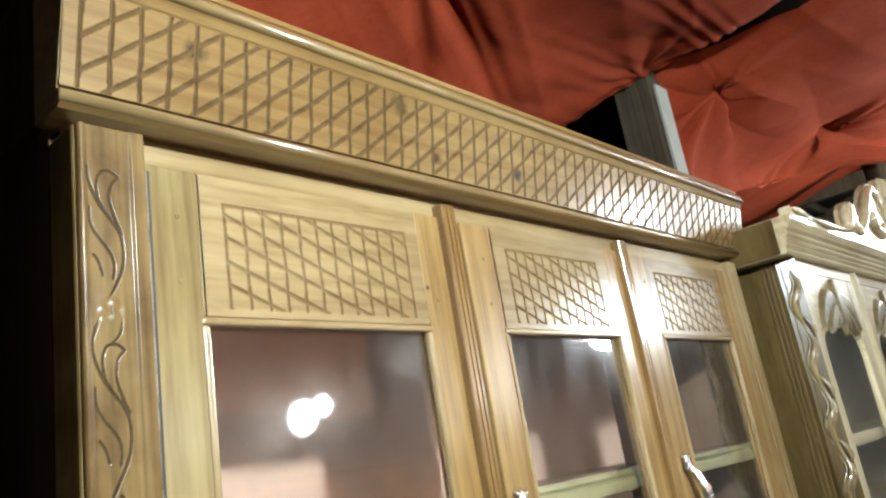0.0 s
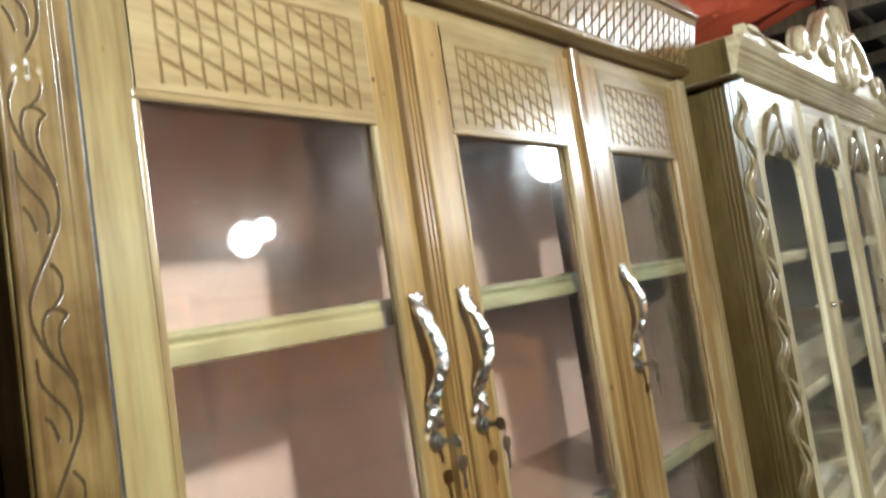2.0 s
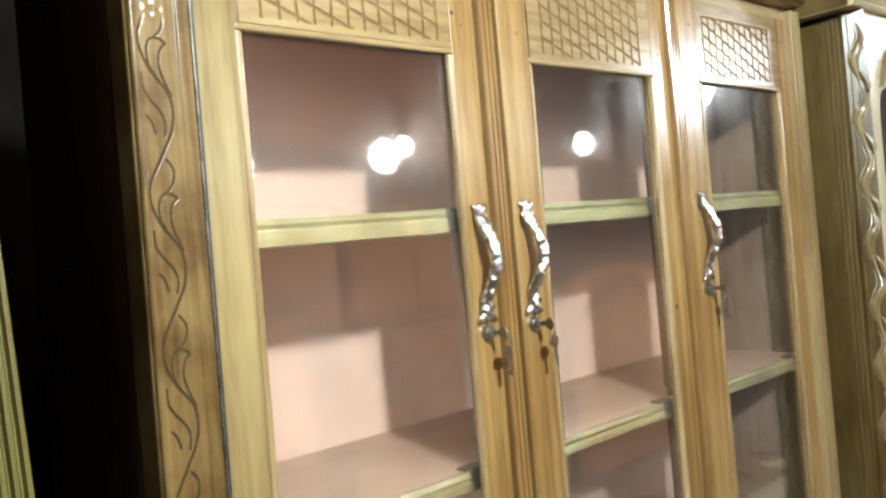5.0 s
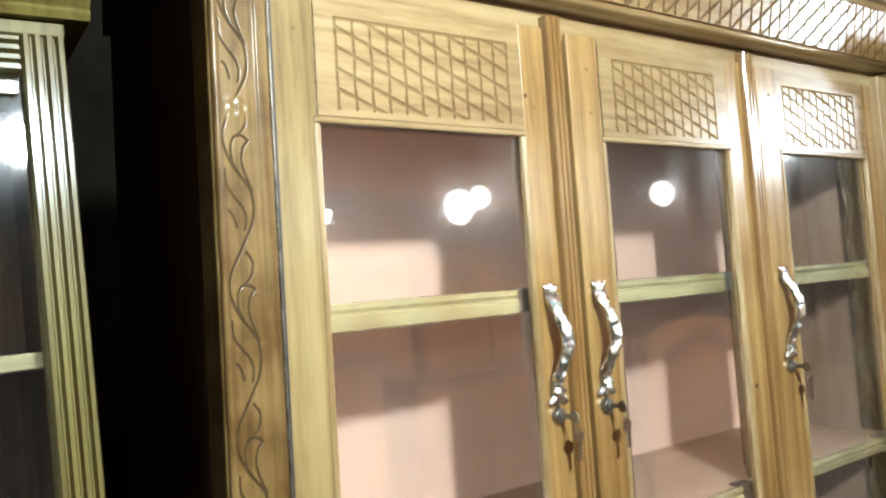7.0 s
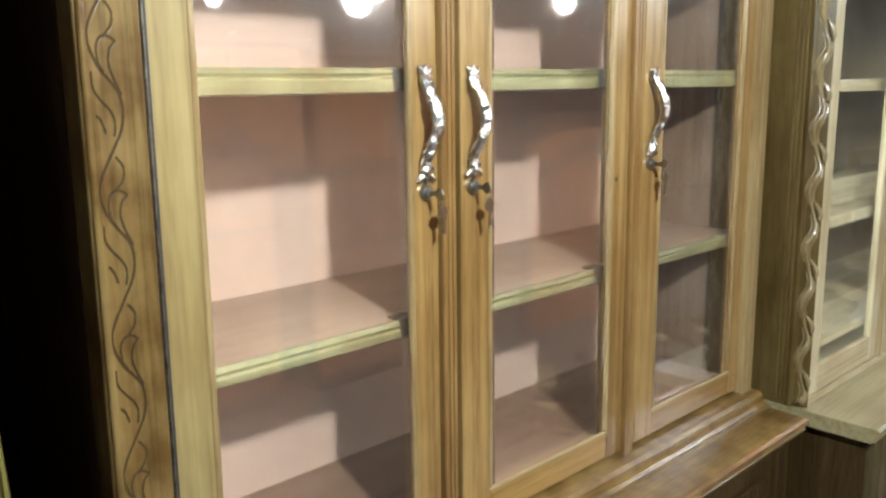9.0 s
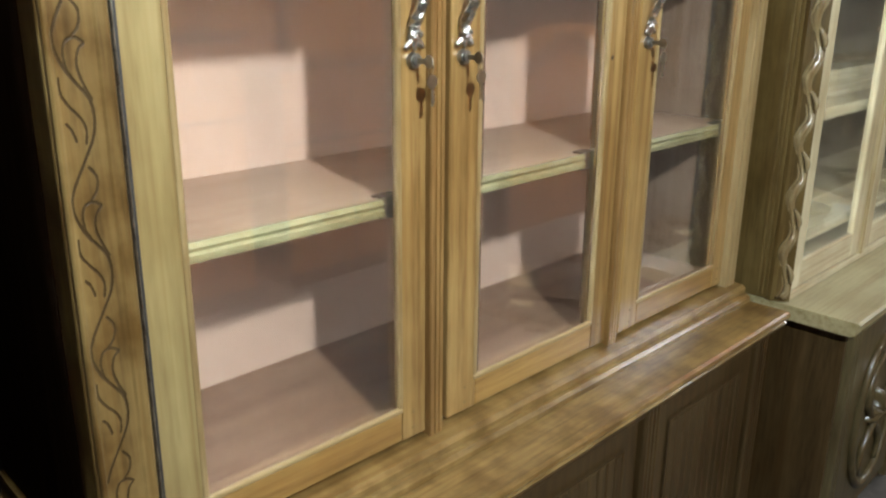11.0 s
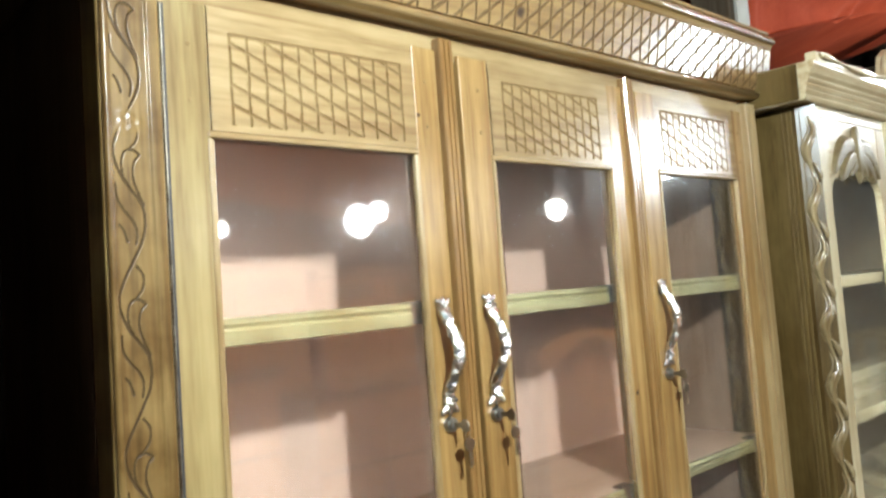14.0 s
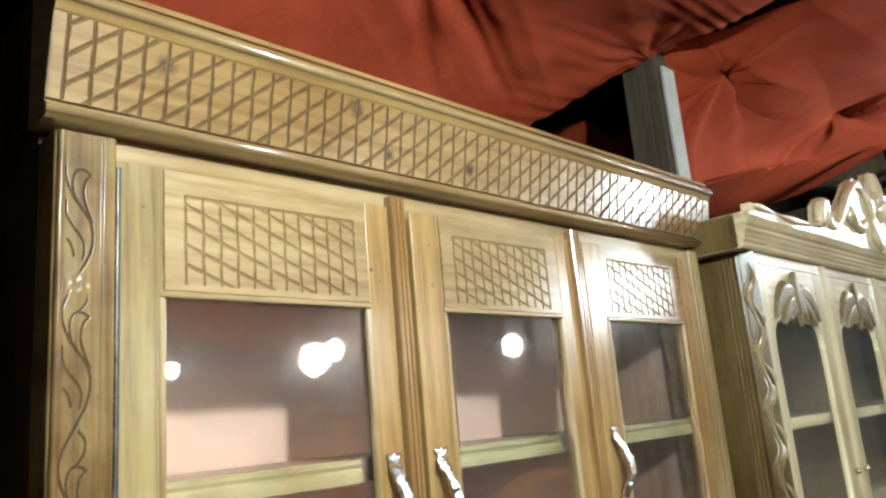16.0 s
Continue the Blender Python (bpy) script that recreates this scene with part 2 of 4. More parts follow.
post_wood = wood("weathered_post", (0.090, 0.072, 0.050), (0.040, 0.031, 0.021), "z", coat=0.0, rough=0.8)
post_pale = noisy("pale_strip", (0.302, 0.302, 0.259), (0.374, 0.374, 0.331), 14, 0.7)
dark_wall = noisy("near_black_wall", (0.009, 0.007, 0.005), (0.022, 0.017, 0.013), 1.4, 0.8, 0.3, spec=0.02)
earth = noisy("trodden_earth", (0.030, 0.024, 0.020), (0.085, 0.070, 0.058), 3.0, 0.95, 0.6, dist=0.02)
# darker red-brown puts the inner shade into undersides, inner top and hidden boards
under_wood = wood("red_brown_shade_wood", (0.105, 0.050, 0.027), (0.060, 0.028, 0.015), "y", coat=0.05, rough=0.6)
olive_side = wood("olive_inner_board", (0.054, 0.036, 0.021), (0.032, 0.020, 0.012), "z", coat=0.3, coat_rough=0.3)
gloss_wood = wood("glossy_carved_wood", (0.200, 0.100, 0.036), (0.110, 0.050, 0.016), "z", coat=1.0, coat_rough=0.05)
# far wall paler and bluer: the lamplit haze is put into its colour
pale_wall = noisy("haze_toned_wall", (0.05, 0.058, 0.064), (0.11, 0.122, 0.13), 1.4, 0.8, 0.3)
# brown brightened, lamp light put into its colour for stronger reflections in the panes
lit_brown = wood("lit_orange_brown_varnish", (0.54, 0.225, 0.066), (0.38, 0.140, 0.038), "z", coat=1.0, coat_rough=0.10)
pale_counter = wood("pale_counter_wood", (0.310, 0.262, 0.146), (0.220, 0.180, 0.092), "y", coat=0.35, coat_rough=0.25)
pale_side = wood("pale_side_wood", (0.338, 0.288, 0.187), (0.223, 0.180, 0.104), "z", coat=0.5, coat_rough=0.25)
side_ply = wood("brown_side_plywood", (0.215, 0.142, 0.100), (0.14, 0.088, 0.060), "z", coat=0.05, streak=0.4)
base_olive = wood("olive_base_wood", (0.092, 0.068, 0.031), (0.048, 0.034, 0.015), "z", coat=0.4, coat_rough=0.2)
# darkened copy of that brown, shade put into the sideboard cases
dark_brown = wood("shaded_brown_varnish", (0.043, 0.026, 0.013), (0.022, 0.012, 0.006), "z", coat=0.6, coat_rough=0.1)
# inner floor: the dimness of the lowest bay is put into its colour
floor_ply = wood("brown_pink_shade_plywood", (0.26, 0.150, 0.100), (0.18, 0.094, 0.060), "y", coat=0.05, streak=0.3)
tin = noisy("dark_tin", (0.022, 0.016, 0.012), (0.050, 0.038, 0.030), 2.0, 0.8, 0.2, spec=0.05)


# ---- shaping helpers ----
ORIGIN = {}


def thing(name, at, label, category, group="", kind=""):
    ob = new(name)
    ob.location = at
    ORIGIN[ob.name] = Vector(at)
    return tagged(ob, label, category, group, kind)


def part(name, bm, material, parent=None, label="", smooth=False):
    """Links a bmesh in world coordinates as one mesh object under a thing or a part."""
    mats = material if isinstance(material, (list, tuple)) else [material]
    o = ORIGIN.get(parent.name, Vector()) if parent else Vector()
    bmesh.ops.translate(bm, verts=bm.verts, vec=-o)
    bmesh.ops.recalc_face_normals(bm, faces=bm.faces)
    me = bpy.data.meshes.new(name)
    for f in bm.faces:
        f.smooth = smooth
    bm.to_mesh(me)
    bm.free()
    for m in mats:
        me.materials.append(m)
    ob = new(name, me)
    if parent:
        ob.parent = parent
    ORIGIN[ob.name] = o
    if label:
        tagged(ob, label)
    return ob


def box(x0, x1, y0, y1, z0, z1, bev=0.002, bm=None):
    out = bm or bmesh.new()
    t = bmesh.new()
    bmesh.ops.create_cube(t, size=1)
    for v in t.verts:
        v.co = Vector(((x0 + x1) / 2 + v.co.x * (x1 - x0), (y0 + y1) / 2 + v.co.y * (y1 - y0), (z0 + z1) / 2 + v.co.z * (z1 - z0)))
    if bev:
        bmesh.ops.bevel(t, geom=t.edges[:], offset=min(bev, abs(x1 - x0) / 3, abs(y1 - y0) / 3, abs(z1 - z0) / 3), segments=2, profile=0.5, affect="EDGES")
    join(out, t)
    return out


def join(out, t):
    me = bpy.data.meshes.new("tmp")
    t.to_mesh(me)
    t.free()
    out.from_mesh(me)
    bpy.data.meshes.remove(me)
    return out


def prism(outline, axis, a, b, bm=None):
    """A closed outline drawn along an axis: 'y' takes (x, z) pairs, 'z' takes (x, y), 'x' takes (y, z)."""
    out = bm or bmesh.new()
    put = {"y": lambda p, s: (p[0], s, p[1]), "z": lambda p, s: (p[0], p[1], s), "x": lambda p, s: (s, p[0], p[1])}[axis]
    v0 = [out.verts.new(put(p, a)) for p in outline]
    v1 = [out.verts.new(put(p, b)) for p in outline]
    k = len(outline)
    for i in range(k):
        out.faces.new((v0[i], v0[(i + 1) % k], v1[(i + 1) % k], v1[i]))
    out.faces.new(v0[::-1])
    out.faces.new(v1)
    return out


def tube(path, radii, sides=8, bm=None, flat=1.0):
    """A round bar swept along points, with a radius at each."""
    out = bm or bmesh.new()
    pts = [Vector(p) for p in path]
    rings = []
    up = Vector((0.31, 0.2, 0.93))
    for i, p in enumerate(pts):
        d = (pts[min(i + 1, len(pts) - 1)] - pts[max(i - 1, 0)]).normalized()
        a = d.cross(up)
        a = a.normalized() if a.length > 1e-4 else d.orthogonal().normalized()
        b = d.cross(a)
        r = radii[i] if isinstance(radii, (list, tuple)) else radii
        rings.append([out.verts.new(p + r * (math.cos(k * math.tau / sides) * a * flat + math.sin(k * math.tau / sides) * b)) for k in range(sides)])
    for r0, r1 in zip(rings, rings[1:]):
        for k in range(sides):
            out.faces.new((r0[k], r0[(k + 1) % sides], r1[(k + 1) % sides], r1[k]))
    out.faces.new(rings[0][::-1])
    out.faces.new(rings[-1])
    return out


def blob(centre, size, turn=0.0, bm=None, axis="X", sub=2):
    """A rounded carved lobe: an ellipsoid turned in the face of the board."""
    out = bm or bmesh.new()
    m = Matrix.Translation(centre) @ Matrix.Rotation(radians(turn), 4, axis) @ Matrix.Diagonal((*size, 1))
    bmesh.ops.create_icosphere(out, subdivisions=sub, radius=1, matrix=m)
    return out


def disc(centre, r, depth, axis="x", sides=20, bm=None):
    out = bm or bmesh.new()
    rot = {"x": Matrix.Rotation(radians(90), 4, "Y"), "y": Matrix.Rotation(radians(90), 4, "X"), "z": Matrix.Identity(4)}[axis]
    bmesh.ops.create_cone(out, cap_ends=True, segments=sides, radius1=r, radius2=r * 0.92, depth=depth, matrix=Matrix.Translation(centre) @ rot)
    return out


def relief(name, ny, nz, place, depth, materials, cuts, parent, label="", smooth=True):
    """One board with a carved face: a fine grid of points place(y, z, depth) with 0..1 coordinates, its grooves in the second material."""
    Y, Z = np.meshgrid(np.linspace(0, 1, ny), np.linspace(0, 1, nz))
    D = depth(Y, Z)
    verts = np.stack(place(Y, Z, D), -1).reshape(-1, 3)
    idx = np.arange(ny * nz).reshape(nz, ny)
    faces = np.stack([idx[:-1, :-1], idx[:-1, 1:], idx[1:, 1:], idx[1:, :-1]], -1).reshape(-1, 4)
    o = ORIGIN[parent.name]
    me = bpy.data.meshes.new(name)
    me.from_pydata((verts - np.array(o)).tolist(), [], faces.tolist())
    for m in materials:
        me.materials.append(m)
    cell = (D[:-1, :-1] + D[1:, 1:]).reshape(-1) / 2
    # faces cut deeper than each limit take the next material
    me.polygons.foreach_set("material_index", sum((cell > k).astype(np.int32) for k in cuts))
    me.polygons.foreach_set("use_smooth", np.full(len(faces), smooth))
    ob = new(name, me)
    ob.parent = parent
    ORIGIN[ob.name] = o
    return tagged(ob, label) if label else ob


def lattice_depth(rect, field, step, slope, drop, gap, height, border, slant=0.5, lead=None):
    """Depth of a cut lattice: upright grooves and one slanting family inside the field, with a groove round it if border is set."""
    y0, y1, z0, z1 = rect
    f0, f1, g0, g1 = field
    lead = f0 if lead is None else lead

    def depth(Y, Z):
        y, z = y0 + Y * (y1 - y0), z0 + Z * (z1 - z0)
        wob = 0.0006 * np.sin(z * 90 + y * 40)
        a = np.abs((y - f0 + wob) / step - np.round((y - f0 + wob) / step)) * step
        s = (z - g0 - slope * (y - lead) + wob) / drop
        b = np.abs(s - np.round(s)) * drop / math.sqrt(1 + slope * slope)
        inside = (y > f0 - gap / 2) & (y < f1 + gap / 2) & (z > g0) & (z < g1 + gap / 2)
        # the slanting cuts stop just short of the upright ones
        b = np.where(a < gap * 0.9, b + (gap * 0.9 - a) * 0.6, b)
        cutd = np.where(inside, height * np.maximum(np.clip(1.5 - a / (gap * 0.42), 0, 1), slant * np.clip(1.5 - b / (gap * 0.5), 0, 1)), 0)
        if border:
            e = np.minimum(np.minimum(np.abs(y - f0), np.abs(y - f1)), np.abs(z - g1))
            cutd = np.maximum(cutd, np.where(inside, height * 0.6 * np.clip(1.5 - e / (gap * 0.42), 0, 1), 0))
        return cutd
    return depth


# ---- the room ----
def room():
    part("floor", box(-2.2, 6.2, -4.0, 12.2, -0.2, 0.0, 0), earth)
    part("ceiling", box(-2.2, 6.2, -4.0, 12.2, 3.9, 4.0, 0), tin)
    for name, b in (("wall_west", (-2.2, -2.0, -4, 12.2)), ("wall_east", (6.0, 6.2, -4, 12.2)), ("wall_south", (-2.0, 6.0, -4.0, -3.8)), ("wall_north", (-2.0, 6.0, 12.0, 12.2))):
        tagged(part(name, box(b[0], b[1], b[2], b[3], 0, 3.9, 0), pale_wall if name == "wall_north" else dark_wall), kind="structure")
    tagged(bpy.data.objects["floor"], kind="structure")
    tagged(bpy.data.objects["ceiling"], kind="structure")


room()


def hanging_bulb(at, r, strength, colour):
    x, y, z = at
    t = thing("hanging_bulb", at, "bare glowing bulb hanging from a cable", "lamp", "workshop bulbs")
    bm = bmesh.new()
    bmesh.ops.create_uvsphere(bm, u_segments=16, v_segments=10, radius=r, matrix=Matrix.Translation(at) @ Matrix.Diagonal((1, 1, 1.15, 1)))
    part("bulb", bm, glow("bulb_glow", colour, strength), t, smooth=True)
    bm = disc((x, y, z + r * 1.15 + 0.02), 0.018, 0.055, "z", 14)
    part("socket", bm, black_bit, t)
    part("cable", tube([(x, y, z + r + 0.04), (x + 0.01, y, z + 0.6), (x, y, 3.9)], 0.003, 6), black_bit, t)


for b in BULBS:
    hanging_bulb(*b)


# ---- main showcase: sizes ----
DOORS = (0.0895, 0.63, 1.17)  # hinge side of each door
FIELDS = ((0.1045, 0.4065), (0.109, 0.394), (0.096, 0.389))  # the cut lattice within each door
DW, ZB, ZT = 0.487, 0.797, 2.063
GX0, GX1, GZ0, GZ1 = 0.076, 0.425, 0.862, 1.882  # the pane within a door
C1 = thing("glazed_showcase", (-0.2, 0.86, 0.0), "varnished yellow wooden showcase with three glazed doors and carved cornice", "cabinet")


def stepped(x0, d, w):
    """Section of a fluted strip w wide and d proud, as (x, y) pairs from y = 0."""
    n = 4
    pts = [(x0, 0)]
    for i in range(n):
        a, b = w * i / n, w * (i + 1) / n
        pts += [(x0 + d * 0.72, a + w * 0.02), (x0 + d, a + (b - a) * 0.3), (x0 + d, a + (b - a) * 0.7), (x0 + d * 0.72, b - w * 0.02)]
    return pts + [(x0, w)]


def reeded(x0, x1, w):
    """Section of a cover strip with two shallow reeds cut in its face."""
    pts = [(x0, 0), (x1 - 0.002, 0), (x1, 0.002)]
    for k in (0.36, 0.68):
        pts += [(x1, w * k - 0.002), (x1 - 0.003, w * k - 0.0008), (x1 - 0.003, w * k + 0.0008), (x1, w * k + 0.002)]
    return pts + [(x1, w - 0.002), (x1 - 0.002, w), (x0, w)]


def along(points, s):
    """A point on a smooth line through the given ones, s from 0 to 1."""
    n = len(points) - 1
    i = min(int(s * n), n - 1)
    f = s * n - i
    p = [Vector(points[max(0, min(n, k))]) for k in (i - 1, i, i + 1, i + 2)]
    return 0.5 * ((2 * p[1]) + (p[2] - p[0]) * f + (2 * p[0] - 5 * p[1] + 4 * p[2] - p[3]) * f * f + (3 * p[1] - p[0] - 3 * p[2] + p[3]) * f ** 3)


def vine_board(y0, y1, z0, z1, x, parent):
    """A pilaster face cut with a running vine: an S-shaped stem with hooked leaves on both sides, as a fine relief."""
    w, h = y1 - y0, z1 - z0
    mid, wave, top = 0.0285, 0.178, 2.040 - z0
    lines = []

    def curve(pts, n=20):
        p3 = [(q[0], q[1], 0) for q in pts]
        return [np.array(along(p3, k / (n - 1))[:2]) for k in range(n)]

    # one turn of the vine, from a left bend of the stem to the next: offsets across and down
    STEM = ((0.020, 0.0), (0.0213, 0.015), (0.030, 0.037), (0.0416, 0.053), (0.0515, 0.068), (0.0548, 0.087), (0.052, 0.1085), (0.042, 0.130), (0.0265, 0.160), (0.020, 0.178))
    LEAVES = (((0.0427, -0.036), (0.0501, -0.024), (0.0486, -0.009), (0.0407, 0.002)),
              ((0.0521, 0.009), (0.0440, 0.0035), (0.0345, 0.0054), (0.0297, 0.0174), (0.0310, 0.035), (0.0355, 0.043)),
              ((0.0514, 0.010), (0.0451, 0.0174), (0.0424, 0.033), (0.0464, 0.050), (0.0543, 0.069)),
              ((0.0217, 0.0445), (0.0222, 0.061), (0.0299, 0.075), (0.0402, 0.088), (0.0449, 0.101), (0.0433, 0.116)),
              ((0.0242, 0.093), (0.0292, 0.100), (0.0330, 0.113)))
    for k in range(7):
        low = 2.034 - z0 - k * wave
        for j, run in enumerate((STEM,) + LEAVES):
            pts = [(dy - 0.011, low - dz) for dy, dz in run]
            if all(0.012 < q[1] < top for q in pts):
                lines.append((curve(pts, 34 if j == 0 else 20), 0.0017 if j == 0 else 0.0014))
    ny, nz = 92, int(h / 0.0011)

    def depth(Y, Z):
        P = np.stack([Y * w, Z * h], -1)
        out = np.zeros((nz, ny))
        zz = P[:, 0, 1]
        for pts, wd in lines:
            for p, q in zip(pts[:-1], pts[1:]):
                r0, r1 = np.searchsorted(zz, min(p[1], q[1]) - 0.010), np.searchsorted(zz, max(p[1], q[1]) + 0.010)
                if r1 <= r0:
                    continue
                S, d = P[r0:r1], q - p
                u = np.clip(((S - p) @ d) / (d @ d + 1e-12), 0, 1)[..., None]
                dist = np.linalg.norm(S - (p + u * d), axis=-1)
                out[r0:r1] = np.maximum(out[r0:r1], 0.0014 * np.exp(-(dist / (wd * 0.72)) ** 2))
        yy, z2 = P[..., 0] - mid, P[..., 1] - (1.886 - z0)
        boss = np.exp(-((yy / 0.019) ** 2 + (z2 / 0.017) ** 2) ** 2)
        out = out * (1 - boss) - 0.0012 * boss * (0.55 + 0.45 * np.cos(np.hypot(yy, z2) * 420) * np.cos(np.arctan2(z2, yy) * 3))
        edge = np.minimum(P[..., 0], np.maximum(w - P[..., 0] - 0.0095, 0.0))
        out += 0.0020 * np.clip((edge - 0.0065) / 0.003, 0, 1) + 0.004 * np.clip(1 - np.minimum(P[..., 0], w - P[..., 0]) / 0.004, 0, 1) ** 2
        return out

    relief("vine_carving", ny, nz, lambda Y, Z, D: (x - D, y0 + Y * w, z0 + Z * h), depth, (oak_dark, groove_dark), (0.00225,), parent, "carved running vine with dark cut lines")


def main_carcass():
    part("back_board", box(-0.41, -0.388, 0.02, 1.70, 0.80, 2.12), pink, C1, "pink primed back board")
    part("side_board", box(-0.41, -0.0302, 0.0095, 0.018, 0.0, 2.10, 0.0008), oak_side, C1, "dark side board")
    part("side_board", box(-0.41, 0.0, 1.692, 1.71, 0.0, 2.10), brown_z, C1)
    part("side_lining", box(-0.388, -0.03, 0.0185, 0.022, 0.80, 2.08, 0), pink, C1, "pink primed inner face")
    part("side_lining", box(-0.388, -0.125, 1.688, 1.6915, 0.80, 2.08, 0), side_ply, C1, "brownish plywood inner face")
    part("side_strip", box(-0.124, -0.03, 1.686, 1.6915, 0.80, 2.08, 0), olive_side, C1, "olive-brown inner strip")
    part("inner_floor", box(-0.388, -0.028, 0.022, 1.688, 0.795, 0.815), floor_ply, C1, "brown-pink plywood floor, darkened with the lowest bay's shade")
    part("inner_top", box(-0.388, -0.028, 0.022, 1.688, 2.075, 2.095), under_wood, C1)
    part("top_rail", box(-0.028, -0.008, 0.02, 1.70, 2.05, 2.118), oak_y, C1)
    # left pilaster
    part("pilaster", box(-0.03, 0.026, 0.009, 0.085, 0.775, 2.080, 0.004), oak_dark, C1)
    vine_board(0.011, 0.0835, 0.78, 2.079, 0.032, C1)
    # posts between the doors, and the narrow one at the far end
    for y, w in ((0.5775, 0.031), (1.1175, 0.031), (1.652, 0.050)):
        bm = prism([(px, py + y) for px, py in reeded(-0.028, 0.012 if w < 0.04 else 0.018, w)], "z", 0.775, 2.082)
        part("post", bm, oak_post if w < 0.04 else oak_z, C1)
    for y in (0.575, 1.115):
        # closes the recess between doors; widened out of sight to block the lamp
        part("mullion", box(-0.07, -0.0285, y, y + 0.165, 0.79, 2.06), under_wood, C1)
        # unseen boards added behind the door posts to block lamp light
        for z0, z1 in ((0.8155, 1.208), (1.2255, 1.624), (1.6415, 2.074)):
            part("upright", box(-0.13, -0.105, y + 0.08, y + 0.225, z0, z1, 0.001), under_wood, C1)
    # bottom rail, stepped moulding and counter
    prof = [(-0.40, 0.746), (0.062, 0.746), (0.062, 0.757), (0.055, 0.764), (0.046, 0.766), (0.046, 0.780), (0.038, 0.788), (-0.026, 0.790), (-0.40, 0.790)]
    part("plinth_moulding", prism(prof, "y", 0.0, 1.712), oak_counter, C1)
    top = [(-0.41, 0.704), (0.150, 0.704), (0.163, 0.708), (0.166, 0.716), (0.160, 0.720), (0.168, 0.726), (0.174, 0.734), (0.172, 0.742), (0.164, 0.7455), (-0.41, 0.7455)]
    part("counter", prism(top, "y", -0.005, 1.716), oak_counter, C1, "varnished counter top with moulded edge")
    # base front, its shade below the counter put into the wood colour
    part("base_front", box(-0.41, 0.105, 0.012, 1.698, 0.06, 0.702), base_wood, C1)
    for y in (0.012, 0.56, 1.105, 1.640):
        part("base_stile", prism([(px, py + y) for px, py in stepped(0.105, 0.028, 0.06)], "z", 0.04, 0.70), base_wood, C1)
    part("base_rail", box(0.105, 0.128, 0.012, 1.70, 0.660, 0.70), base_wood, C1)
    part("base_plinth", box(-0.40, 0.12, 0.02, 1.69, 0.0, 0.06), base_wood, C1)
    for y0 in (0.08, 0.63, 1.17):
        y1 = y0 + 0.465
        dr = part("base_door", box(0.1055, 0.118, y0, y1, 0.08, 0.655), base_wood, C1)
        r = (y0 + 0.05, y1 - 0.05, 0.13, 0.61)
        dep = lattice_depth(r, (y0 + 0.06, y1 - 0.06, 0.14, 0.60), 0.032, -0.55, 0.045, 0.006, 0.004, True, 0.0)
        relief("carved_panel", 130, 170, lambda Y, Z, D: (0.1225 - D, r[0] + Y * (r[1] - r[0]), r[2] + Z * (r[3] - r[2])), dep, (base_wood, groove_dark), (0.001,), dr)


def cornice():
    prof = [(-0.03, 2.095), (0.022, 2.095), (0.030, 2.099), (0.0325, 2.106), (0.029, 2.113), (0.021, 2.117), (0.023, 2.121), (0.0415, 2.228), (0.046, 2.232),
            (0.050, 2.240), (0.056, 2.248), (0.058, 2.256), (0.054, 2.262), (0.034, 2.264), (0.034, 2.270), (0.044, 2.272), (0.044, 2.280), (0.0, 2.282), (-0.03, 2.282)]
    ob = part("cornice", prism(prof, "y", -0.004, 1.772), oak_fascia, C1, "sloping cornice with moulded beads")
    r = (-0.003, 1.771, 2.119, 2.229)
    dep = lattice_depth(r, (0.0145, 1.752, 2.1205, 2.2275), 0.0337, 0.76, 0.0388, 0.0042, 0.0024, False, 0.7, 0.044)

    def slope(Y, Z, D):
        return 0.0265 + 0.0188 * Z - D * 0.985, r[0] + Y * (r[1] - r[0]), r[2] + Z * (r[3] - r[2])

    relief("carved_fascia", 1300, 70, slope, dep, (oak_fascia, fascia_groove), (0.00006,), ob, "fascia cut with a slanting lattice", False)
    for bx, bz, r in ((0.0525, 2.2505, 0.0075), (0.0275, 2.1060, 0.0075)):
        part("bead", tube([(bx, -0.0045, bz), (bx, 0.6, bz), (bx, 1.2, bz), (bx, 1.7725, bz)], r, 14), bead_wood, ob, "rounded polished bead", True)
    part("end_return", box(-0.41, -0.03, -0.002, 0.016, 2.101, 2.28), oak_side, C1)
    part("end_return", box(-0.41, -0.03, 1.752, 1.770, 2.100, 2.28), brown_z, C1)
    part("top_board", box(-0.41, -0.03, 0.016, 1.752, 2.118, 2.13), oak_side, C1)


